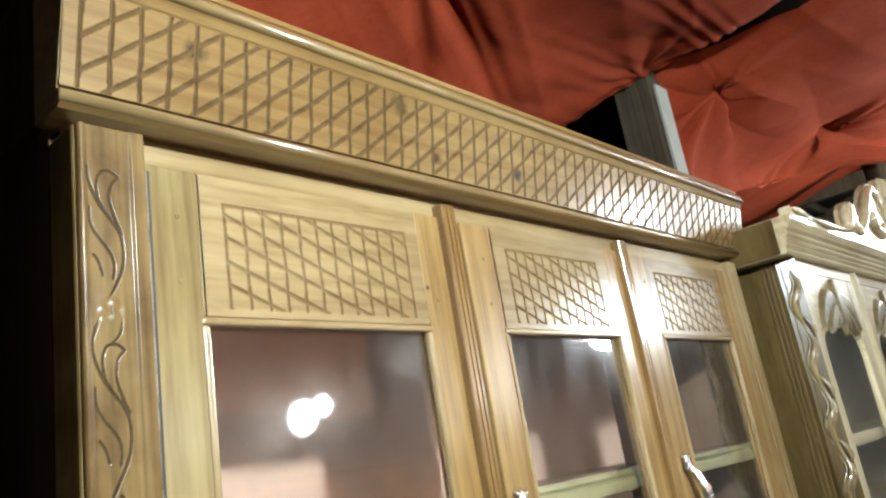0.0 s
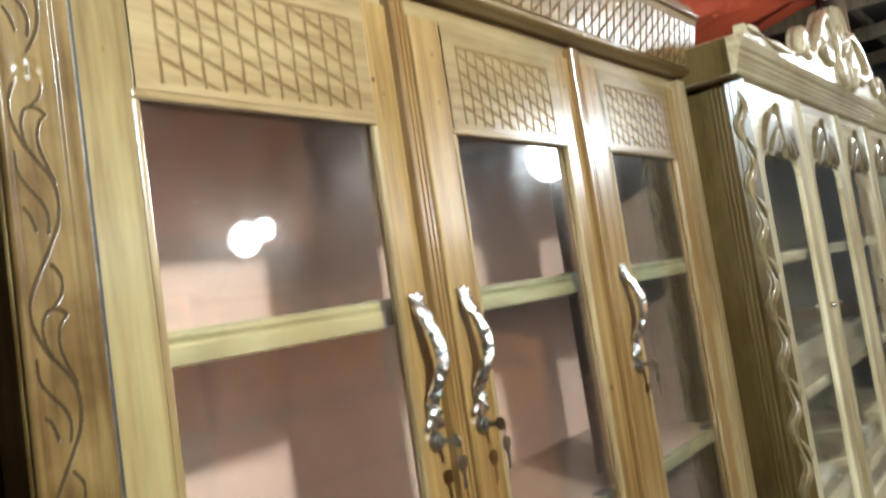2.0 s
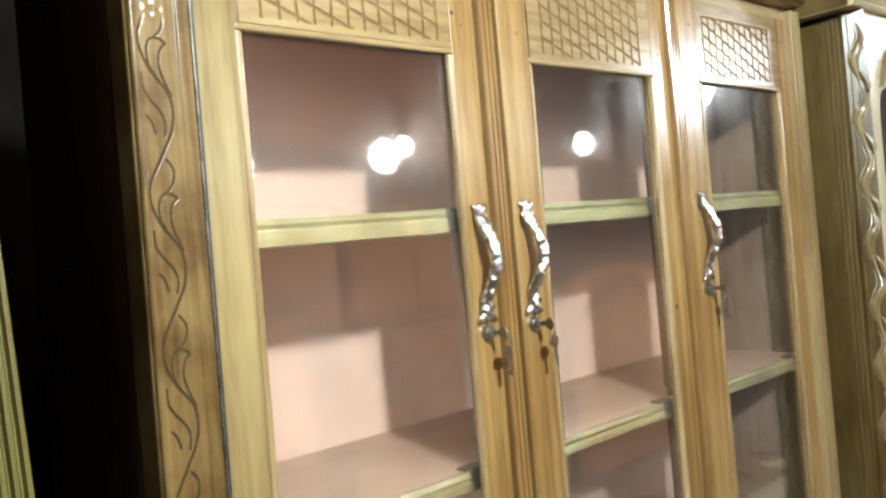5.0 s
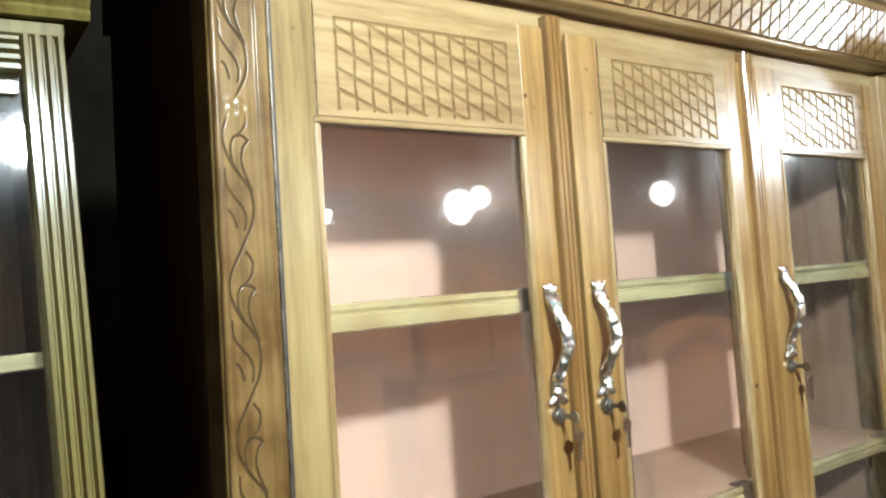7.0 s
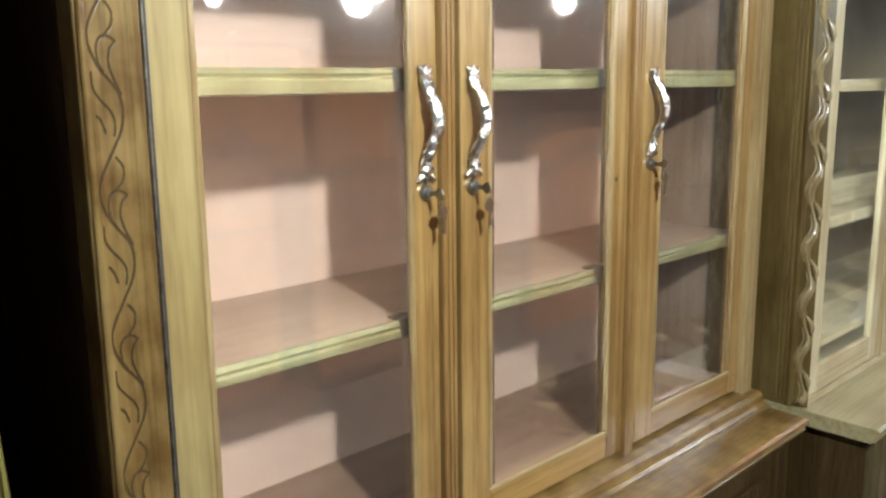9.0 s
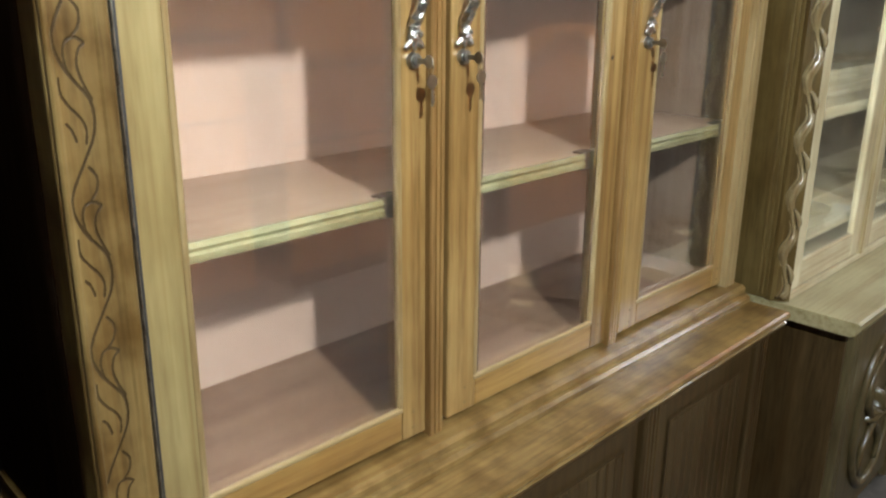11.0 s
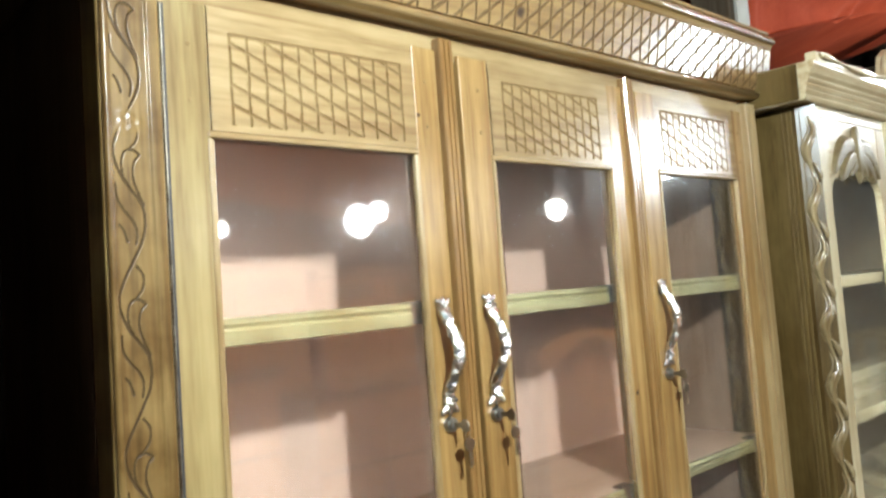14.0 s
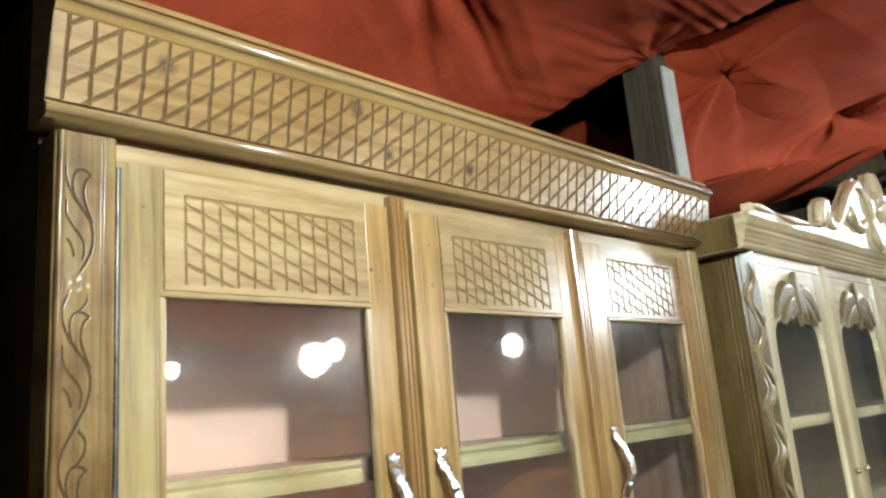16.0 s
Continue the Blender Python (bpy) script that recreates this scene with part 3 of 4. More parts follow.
def handle(y, z0, z1, parent):
    """A cast leaf-ended pull that bows out from the stile, still in its crinkled clear wrapping."""
    bm = bmesh.new()
    path, rad = [], []
    for i in range(27):
        u = i / 26
        bow = math.sin(math.pi * min(1, max(0, (u - 0.06) / 0.80))) ** 0.8
        path.append((0.008 + 0.026 * bow, y - 0.005 + 0.014 * math.sin(math.pi * min(1, u * 1.25)) ** 2 * u, z1 - u * (z1 - z0)))
        rad.append(0.0078 + 0.0022 * math.exp(-((u - 0.45) / 0.22) ** 2) + 0.0026 * math.exp(-((u - 0.10) / 0.07) ** 2) + 0.0018 * math.exp(-((u - 0.82) / 0.05) ** 2))
    tube(path, rad, 7, bm)
    for v in bm.verts:
        v.co += 0.0030 * noise.noise_vector(v.co * 130) + 0.0024 * noise.noise_vector(v.co * 310)
    for zc, s, k in ((z1 - 0.004, 1, 1.0), (z0 + 0.006, -1, 1.25)):
        blob((0.006, y, zc), (0.006, 0.0105 * k, 0.012 * k), 0, bm)
        for a in (-46, 0, 46):
            blob((0.005, y + 0.011 * k * math.sin(radians(a)), zc + s * 0.009 * k), (0.005, 0.0050 * k, 0.0105 * k), -s * a, bm)
        for a in (-1, 1):
            blob((0.011, y + a * 0.006 * k, zc - s * 0.002), (0.005, 0.004, 0.006), a * 20, bm, sub=1)
        blob((0.012, y, zc - s * 0.007), (0.005, 0.0055, 0.006), 0, bm, sub=1)
    return part("handle", bm, chrome, parent, "cast chrome pull with leaf ends", False)


def lock(y, z, parent):
    bm = disc((0.004, y, z), 0.0125, 0.010, "x", 24)
    disc((0.010, y, z), 0.0085, 0.006, "x", 20, bm)
    ob = part("lock", bm, steel_dark, parent, "round cylinder lock")
    bm = box(0.012, 0.030, y - 0.0012, y + 0.0012, z - 0.004, z + 0.004, 0.0006)
    disc((0.036, y, z), 0.010, 0.0022, "y", 16, bm)
    part("key", bm, brass_key, ob)
    ring = [(0.037 + 0.002 * math.sin(a), y + 0.004 + 0.005 * math.cos(a), z - 0.012 + 0.010 * math.sin(a)) for a in [i * math.tau / 14 for i in range(15)]]
    part("key_ring", tube(ring, 0.0008, 6), brass_key, ob)
    bm = disc((0.037, y + 0.007, z - 0.030), 0.011, 0.002, "x", 16)
    box(0.036, 0.038, y + 0.0045, y + 0.0095, z - 0.066, z - 0.038, 0.0006, bm)
    for k in range(3):
        box(0.036, 0.038, y + 0.0095, y + 0.012, z - 0.062 + k * 0.007, z - 0.058 + k * 0.007, 0.0004, bm)
    part("spare_key", bm, brass_key, ob)


def bead(y0, y1, z0, z1, x, w, d, parent):
    """A rounded bead round the pane, mitred at the corners."""
    for name, a, b, c, e in (("bead", y0 - w, y1 + w, z1, z1 + w), ("bead", y0 - w, y1 + w, z0 - w, z0), ("bead", y0 - w, y0, z0, z1), ("bead", y1, y1 + w, z0, z1)):
        part(name, box(x - 0.004, x + d, a, b, c, e, 0.0035), oak_y if b - a > e - c else oak_z, parent)


def showcase_door(i, y0, lock_y):
    y1 = y0 + DW
    d = part("door", box(-0.024, 0.0, y0, y0 + GX0 - 0.003, ZB, ZT, 0.003), oak_stile if i == 0 else oak_warm, C1, "glazed door with a carved lattice above the pane")
    part("stile", box(-0.024, 0.0, y0 + GX1 + 0.010, y1, ZB, ZT, 0.0012), oak_warm, d)
    part("rail", box(-0.0235, -0.0008, y0 + GX0 - 0.003, y0 + GX1 + 0.010, ZB, GZ0 - 0.010, 0.003), oak_warm_y, d)
    part("rail", box(-0.0235, -0.0032, y0 + GX0 - 0.003, y0 + GX1 + 0.010, GZ1 + 0.010, ZT, 0.003), oak_y, d)
    bead(y0 + GX0, y0 + GX1, GZ0, GZ1, -0.004, 0.010, 0.0065, d)
    r = (y0 + GX0 - 0.002, y0 + GX1 + 0.009, GZ1 + 0.0105, ZT - 0.002)
    f0, f1 = FIELDS[i]
    dep = lattice_depth(r, (y0 + f0, y0 + f1, 1.9015, 2.027), (f1 - f0) / 11, -0.40, 0.0285, 0.0034, 0.0022, True, 0.85)
    relief("carved_panel", 290, 124, lambda Y, Z, D: (0.0004 - D, r[0] + Y * (r[1] - r[0]), r[2] + Z * (r[3] - r[2])), dep, (oak_y, groove_wood), (0.00006,), d, "panel cut with a slanting lattice", False)
    g = part("pane", box(-0.015, -0.011, y0 + GX0 - 0.006, y0 + GX1 + 0.006, GZ0 - 0.006, GZ1 + 0.006, 0), glass, d)
    g.visible_shadow = False
    for yy in (y0 + 0.045, y1 - 0.028):
        for zz in (1.93, 2.005, 0.815, 0.845):
            part("dowel", disc((0.0002, yy, zz), 0.0032, 0.0012, "x", 10), groove_wood, d)
    if i == 0:
        # black strip put in for the shade of the gap beside the hinge
        part("hinge_leaf", box(0.0, 0.0016, y0 - 0.004, y0 + 0.0135, ZB + 0.008, ZT - 0.010, 0.0004), black_bit, d)
        bm = tube([(0.004, y0 + 0.0070, ZB + 0.01), (0.004, y0 + 0.0070, ZT - 0.012)], 0.0018, 10)
        part("piano_hinge", bm, hinge_metal, d, "long metal strip hinge")
    handle(lock_y, 1.474, 1.634, d)
    lock(lock_y, 1.443, d)


def shelves():
    for z, drop in ((1.225, 0.028), (1.641, 0.037)):
        s = thing("shelf", (-0.2, 0.86, z), "pink plywood shelf with greenish wooden lipping inside showcase", "shelf", "showcase shelves")
        part("board", box(-0.386, -0.040, 0.024, 1.686, z - 0.008, z, 0.0008), shelf_pink, s)
        part("underside", box(-0.386, -0.040, 0.024, 1.686, z - 0.016, z - 0.0085, 0.0008), under_wood, s, "red-brown underside, darkened to deepen its shade")
        for y0, y1 in ((0.05, 0.503), (0.545, 1.040), (1.085, 1.60)):
            part("lipping", prism([(-0.040, z + 0.001), (-0.030, z + 0.002), (-0.027, z - 0.006), (-0.030, z - 0.012), (-0.026, z - 0.016), (-0.026, z - drop + 0.002), (-0.040, z - drop)], "y", y0, y1), lip_wood, s)
        # the shade in the notch at each shelf end, built as a black block
        for y in (0.503, 1.040, 1.60):
            part("cleat", box(-0.062, -0.036, y + 0.001, y + 0.042, z - 0.034, z + 0.004), black_bit, s, "black block for the dark notch at the shelf end")


main_carcass()
cornice()
for i, (y, ly) in enumerate(zip(DOORS, (0.548, 0.656, 1.198))):
    showcase_door(i, y, ly)
# the case is a little out of square: its hinge side stands further out towards the foot
for ob in C1.children_recursive:
    for v in ob.data.vertices:
        y, z = v.co.y + ORIGIN[ob.name].y, v.co.z + ORIGIN[ob.name].z
        v.co.y -= 0.0145 * (2.05 - z) * min(1.0, max(0.0, 1.1 - y))
shelves()


# ---- pale carved showcases further along ----
def wave_pilaster(x, y, z0, z1, parent, material):
    """A waving leaf ribbon that runs down the chamfered front corner, with side ridges and curled tips."""
    bm = bmesh.new()
    step = 0.152
    lat, nor = Vector((0.86, 0.51, 0)), Vector((0.51, -0.86, 0))
    base = Vector((x - 0.024, y + 0.005, 0))
    n = int((z1 - z0) / 0.008)
    # a main ribbon that swings from edge to edge, with a thinner ridge beside it
    for amp, phase, side, r in ((0.0095, 0.0, 0.001, 0.0085), (0.0090, 0.22, 0.0085, 0.0036), (0.0090, -0.22, -0.0085, 0.0036)):
        pts = []
        for i in range(n + 1):
            a = i * 0.008 * math.tau / step + phase
            pts.append(base + lat * (side + amp * (math.sin(a) + 0.22 * math.sin(2 * a))) + nor * (0.001 + 0.0035 * math.cos(a)) + Vector((0, 0, z0 + i * 0.008)))
        tube(pts, [r * (0.85 + 0.35 * math.cos(i * 0.008 * math.tau / step + 0.8)) for i in range(n + 1)], 8, bm)
    # a curled leaf tip at every outward bend
    k = 0
    while z0 + (k + 0.85) * step < z1:
        zc = z0 + (k + 0.62) * step
        pts = [base + lat * (0.004 + 0.016 * math.sin(u * 2.3)) + nor * 0.005 + Vector((0, 0, zc - 0.062 * u + 0.010 * u * u)) for u in [i / 12 for i in range(13)]]
        tube(pts, [0.0018 + 0.0050 * math.sin(math.pi * (0.1 + 0.82 * i / 12)) for i in range(13)], 8, bm)
        k += 1
    return part("rope_carving", bm, material, parent, "wavy carved leaf strip down the corner", True)


def leaf(spine, width, x, rise, parent, material):
    """A carved leaf along a curved spine of (y, z) points, ridged down the middle."""
    bm = bmesh.new()
    n, k = 14, 6
    pts = [along([(0, q[0], q[1]) for q in spine], i / n) for i in range(n + 1)]
    rows = []
    for i, p in enumerate(pts):
        d = (pts[min(i + 1, n)] - pts[max(i - 1, 0)]).normalized()
        side = Vector((0, -d.z, d.y))
        u = i / n
        w = width * (math.sin(math.pi * min(1, 0.12 + u * 0.88)) ** 0.75 + 0.03)
        row = []
        for j in range(k + 1):
            s = j / k * 2 - 1
            h = rise * (1 - s * s) ** 0.6 * (0.5 + 0.5 * math.sin(math.pi * min(1, 0.2 + u * 0.8))) - 0.3 * rise * math.exp(-(s / 0.16) ** 2)
            row.append(bm.verts.new((x - 0.003 + (h if abs(s) < 0.99 else -0.004), p.y + side.y * s * w, p.z + side.z * s * w)))
        rows.append(row)
    for r0, r1 in zip(rows, rows[1:]):
        for j in range(k):
            bm.faces.new((r0[j], r0[j + 1], r1[j + 1], r1[j]))
    return part("carved_leaf", bm, material, parent, smooth=True)


def acanthus(y, z, x, parent, material):
    """A carved leaf group: a pointed spire, two drooping wings with inner leaves, and a short pendant."""
    leaf([(y, z - 0.02), (y, z + 0.04), (y, z + 0.110)], 0.032, x + 0.008, 0.016, parent, material)
    leaf([(y, z + 0.01), (y, z - 0.02), (y, z - 0.050)], 0.014, x + 0.010, 0.010, parent, material)
    for s in (-1, 1):
        leaf([(y + s * 0.004, z + 0.020), (y + s * 0.050, z + 0.050), (y + s * 0.110, z + 0.030), (y + s * 0.168, z - 0.032)], 0.033, x + 0.004, 0.014, parent, material)
        leaf([(y + s * 0.008, z + 0.024), (y + s * 0.055, z + 0.012), (y + s * 0.100, z - 0.022), (y + s * 0.128, z - 0.046)], 0.025, x + 0.007, 0.012, parent, material)
        leaf([(y + s * 0.006, z + 0.012), (y + s * 0.036, z - 0.006), (y + s * 0.062, z - 0.032)], 0.018, x + 0.009, 0.010, parent, material)


def palmette(y, z, x, s, sz, parent, material):
    """A carved leaf with a pointed top and two drooping side lobes, domed and ribbed."""
    bm = bmesh.new()
    nr, nt = 9, 72
    rows = []
    for k in range(1, nr + 1):
        q = k / nr
        row = []
        for j in range(nt):
            a = j * math.tau / nt
            c = abs(math.atan2(math.sin(a), math.cos(a)))
            r = 0.50 + 0.75 * math.exp(-(c / 0.28) ** 2) + 0.66 * math.exp(-((c - 1.90) / 0.50) ** 2) + 0.35 * math.exp(-((c - math.pi) / 0.25) ** 2)
            r *= 1 + 0.05 * math.sin(c * 14)
            h = 0.020 * (1 - q ** 2.5) * (0.75 + 0.25 * math.cos(c * 9)) + 0.012
            if k == nr:
                h = -0.004
            row.append(bm.verts.new((x + h, y + math.sin(a) * r * q * s, z + math.cos(a) * r * q * sz)))
        rows.append(row)
    mid = bm.verts.new((x + 0.031, y, z))
    for j in range(nt):
        bm.faces.new((mid, rows[0][j], rows[0][(j + 1) % nt]))
        for r0, r1 in zip(rows, rows[1:]):
            bm.faces.new((r0[j], r1[j], r1[(j + 1) % nt], r0[(j + 1) % nt]))
    return part("palmette", bm, material, parent, "carved leaf ornament", True)


CREST = [(-0.27, 0.075), (-0.20, 0.07), (-0.10, 0.05), (0.02, 0.03), (0.12, 0.025), (0.20, 0.04), (0.26, 0.09), (0.29, 0.30), (0.34, 0.40), (0.39, 0.36), (0.43, 0.28), (0.48, 0.30), (0.58, 0.50),
         (0.68, 0.74), (0.76, 0.84), (0.82, 0.80), (0.87, 0.74), (0.91, 0.86), (0.95, 1.0), (1.0, 1.04)]


def crest(yc, half, z, x, h, parent, material):
    """A shaped crest board with a ribbon scroll and leaves on each half, and a leaf spike in the middle."""
    out = [(yc - half * (1 - u), z + h * k) for u, k in CREST] + [(yc + half * (1 - u), z + h * k) for u, k in CREST[-2::-1]]
    out += [(yc + half * 1.27, z - 0.004), (yc - half * 1.27, z - 0.004)]
    b = part("crest_board", prism(out, "x", x - 0.026, x), material, parent)
    for s in (-1, 1):
        def line(pts, r0, r1, name="ribbon"):
            pth = [along([(x + 0.004, yc + s * half * (1 - u), z + h * k) for u, k in pts], i / 28) for i in range(29)]
            part(name, tube(pth, [r0 + (r1 - r0) * i / 28 + 0.004 * math.sin(i * 0.45) for i in range(29)], 10), material, b, smooth=True)
        line([(0.27, 0.06), (0.30, 0.26), (0.35, 0.32), (0.37, 0.14), (0.43, 0.10), (0.52, 0.30), (0.64, 0.60), (0.75, 0.74), (0.84, 0.66), (0.90, 0.36)], 0.018, 0.014)
        line([(0.46, 0.16), (0.56, 0.40), (0.68, 0.66), (0.76, 0.76)], 0.010, 0.016)
        line([(-0.25, 0.05), (-0.12, 0.035), (0.06, 0.015), (0.27, 0.05)], 0.005, 0.008)
        line([(0.58, 0.34), (0.64, 0.22), (0.72, 0.18), (0.78, 0.30)], 0.026, 0.012, "leaf")
        line([(0.86, 0.62), (0.89, 0.34), (0.88, 0.10), (0.93, 0.02)], 0.016, 0.020, "leaf")
    palmette(yc, z + h * 0.62, x + 0.002, half * 0.075, h * 0.34, b, material)


def pale_showcase(y0, y1, xf, xc, zc, n, z_top, crest_h, label, side_mat):
    """A glazed upper case with n narrow doors on a deeper base with a counter at zc."""
    t = thing("carved_showcase", (xf - 0.2, (y0 + y1) / 2, 0), label, "cabinet", "carved pale showcases")
    xb = xf - 0.44
    part("back_board", box(xb, xb + 0.018, y0 + 0.02, y1 - 0.02, zc, z_top), back_wood, t, "brownish back board")
    part("side_board", box(xb, xf - 0.03, y0, y0 + 0.02, zc, z_top), side_mat, t, "plain brown side board")
    part("side_board", box(xb, xf - 0.03, y1 - 0.02, y1, zc, z_top), side_mat, t)
    part("inner_top", box(xb + 0.018, xf - 0.03, y0 + 0.02, y1 - 0.02, z_top - 0.02, z_top), pale_y, t)
    part("pilaster", prism([(xf - 0.06, y0 + 0.002), (xf - 0.040, y0 - 0.004), (xf + 0.002, y0 + 0.0205), (xf - 0.06, y0 + 0.0205)], "z", zc, z_top), side_mat if side_mat is brown_z else pale_z, t)
    wave_pilaster(xf + 0.006, y0 + 0.004, zc + 0.012, z_top - 0.03, t, rope_wood if side_mat is brown_z else pale_z)
    # reeded strip on the side board, behind the pilaster
    for k in range(3):
        part("reed", box(xf - 0.060 - k * 0.012, xf - 0.052 - k * 0.012, y0 - 0.0025, y0 + 0.002, zc + 0.01, z_top - 0.01, 0.002), side_mat, t)
    part("pilaster", box(xf - 0.06, xf + 0.002, y1 - 0.06, y1, zc, z_top, 0.004), pale_z, t)
    part("top_rail", box(xf - 0.028, xf - 0.006, y0 + 0.022, y1 - 0.06, z_top - 0.03, z_top), pale_y, t)
    part("bottom_rail", box(xf - 0.028, xf - 0.002, y0 + 0.022, y1 - 0.06, zc, zc + 0.022), pale_y, t)
    a, b = y0 + 0.020, y1 - 0.064
    pw = (b - a) / n
    for i in range(n):
        da, db = a + i * pw + 0.004, a + (i + 1) * pw - 0.026
        if i < n - 1:
            part("post", prism([(px, py + db + 0.002) for px, py in stepped(xf - 0.028, 0.034, 0.022)], "z", zc + 0.022, z_top - 0.002), pale_z, t)
        d = part("door", box(xf - 0.026, xf - 0.004, da, da + 0.066, zc + 0.026, z_top - 0.032, 0.003), pale_z, t)
        part("stile", box(xf - 0.026, xf - 0.004, db - 0.066, db, zc + 0.026, z_top - 0.032, 0.003), pale_z, d)
        part("rail", box(xf - 0.025, xf - 0.005, da + 0.066, db - 0.066, zc + 0.026, zc + 0.10, 0.003), pale_y, d)
        # arched head rail
        m, hw, zt = (da + db) / 2, (db - da) / 2 - 0.066, z_top - 0.032
        out = [(m + hw, zt), (m - hw, zt)] + [(m - hw * math.cos(u * math.pi), zt - 0.235 + 0.085 * math.sin(u * math.pi) ** 0.7 + 0.02 * abs(math.sin(u * math.pi * 3))) for u in [k / 16 for k in range(17)]]
        part("head_rail", prism(out, "x", xf - 0.025, xf - 0.005), pale_y, d)
        acanthus(m, zt - 0.118, xf - 0.003, d, pale_leaf)
        g = part("pane", box(xf - 0.018, xf - 0.014, da + 0.06, db - 0.06, zc + 0.09, zt - 0.10, 0), glass_far, d)
        g.visible_shadow = False
        bm = blob((xf + 0.004, db - 0.026 if i % 2 == 0 else da + 0.026, 1.44), (0.012, 0.009, 0.009), 0)
        part("knob", bm, chrome, d, smooth=True)
    for z in (zc + 0.16, zc + 0.50, zc + 0.87):
        s = thing("shelf", (xf - 0.2, (y0 + y1) / 2, z), "pale wooden shelf inside the carved showcase", "shelf", "carved showcase shelves")
        part("board", box(xb + 0.02, xf - 0.045, y0 + 0.022, y1 - 0.022, z - 0.016, z, 0.001), pale_y, s)
        part("lipping", box(xf - 0.044, xf - 0.036, y0 + 0.022, y1 - 0.022, z - 0.03, z + 0.002, 0.002), pale_y, s)
    # stepped cornice and crest
    prof = [(xb, z_top + 0.001), (xf + 0.006, z_top + 0.001)]
    for k in range(4):
        zz = z_top + 0.004 + k * 0.014
        prof += [(xf + 0.010 + k * 0.004, zz), (xf + 0.014 + k * 0.004, zz + 0.006), (xf + 0.010 + k * 0.004, zz + 0.012)]
    prof += [(xf + 0.030, z_top + 0.066), (xf + 0.040, z_top + 0.085), (xf + 0.040, z_top + 0.096), (xb, z_top + 0.096)]
    part("cornice", prism(prof, "y", y0 - 0.055, y1 + 0.02), pale_y, t, "reeded cornice")
    part("cornice_end", box(xb, xf - 0.002, y0 - 0.061, y0 - 0.0555, z_top + 0.003, z_top + 0.094, 0.002), side_mat, t, "plain end board")
    crest((y0 + y1) / 2 + 0.03, (y1 - y0) * 0.42, z_top + 0.096, xf + 0.042, crest_h, t, pale_z)
    # base
    top = [(xb - 0.01, zc - 0.042), (xc - 0.022, zc - 0.042), (xc - 0.010, zc - 0.036), (xc - 0.012, zc - 0.026), (xc - 0.002, zc - 0.018), (xc, zc - 0.006), (xc - 0.008, zc - 0.001), (xb - 0.01, zc - 0.001)]
    part("counter", prism(top, "y", y0 - 0.0, y1), pale_counter, t, "thick pale counter top")
    front = base_olive if side_mat is brown_z else pale_side
    xs = xc - 0.018
    part("base_case", box(xb, xs - 0.02, y0 + 0.03, y1 - 0.03, 0.05, zc - 0.043), base_wood if side_mat is brown_z else brown_z, t)
    part("base_plinth", box(xb + 0.02, xs - 0.03, y0 + 0.05, y1 - 0.05, 0, 0.05), brown_z, t)
    m = 4
    w = (y1 - y0 - 0.08) / m
    for i in range(m):
        a0 = y0 + 0.04 + i * w
        part("base_stile", prism([(px, py + a0) for px, py in stepped(xs - 0.02, 0.022, 0.05)], "z", 0.03, zc - 0.044), front, t)
        d = part("base_door", box(xs - 0.0195, xs - 0.006, a0 + 0.055, a0 + w - 0.005, 0.07, zc - 0.06), front, t)
        cy, cz = a0 + 0.025 + w / 2, (zc) / 2
        ring = [(xs, cy + w * 0.30 * math.cos(k * math.tau / 36), cz + zc * 0.33 * math.sin(k * math.tau / 36)) for k in range(37)]
        part("carving", tube(ring, 0.012, 8), front, d, "carved oval moulding", True)
        for s in (-1, 1):
            part("scroll", tube([(xs + 0.002, cy + s * w * 0.20 * math.sin(u * 5.2) * (1 - 0.3 * u), cz + zc * (0.26 - 0.52 * u)) for u in [k / 20 for k in range(21)]], [0.013 - 0.006 * abs(k / 10 - 1) for k in range(21)], 8), front, d, smooth=True)
        palmette(cy, cz, xs - 0.004, 0.055, 0.055, d, front)
    part("base_stile", prism([(px, py + y1 - 0.09) for px, py in stepped(xs - 0.02, 0.022, 0.05)], "z", 0.03, zc - 0.044), front, t)
    return t


pale_showcase(1.765, 3.98, 0.136, 0.330, 0.745, 4, 2.068, 0.29, "pale raw wooden showcase with carved crest and four glazed doors", brown_z)
pale_showcase(4.06, 6.45, 0.30, 0.460, 0.760, 4, 2.18, 0.42, "pale unfinished wooden showcase with tall carved crest", pale_side)


def slat_stack(x, y0, y1, z, n):
    r = random.Random(7)
    for k in range(n):
        a, b2 = y0 + 0.10 * r.random(), y1 - 0.3 * r.random()
        t = thing("loose_slat", (x, (a + b2) / 2, z + k * 0.0165), "pale planed slat stacked on the shelf", "wood", "slats stacked on the shelf")
        part("slat", box(x - 0.05, x + 0.045 - 0.02 * r.random(), a, b2, z + k * 0.0165, z + k * 0.0165 + 0.016, 0.0015), pale_y, t)


slat_stack(-0.02, 1.83, 3.2, 1.246, 5)
slat_stack(-0.01, 1.95, 3.6, 0.906, 3)


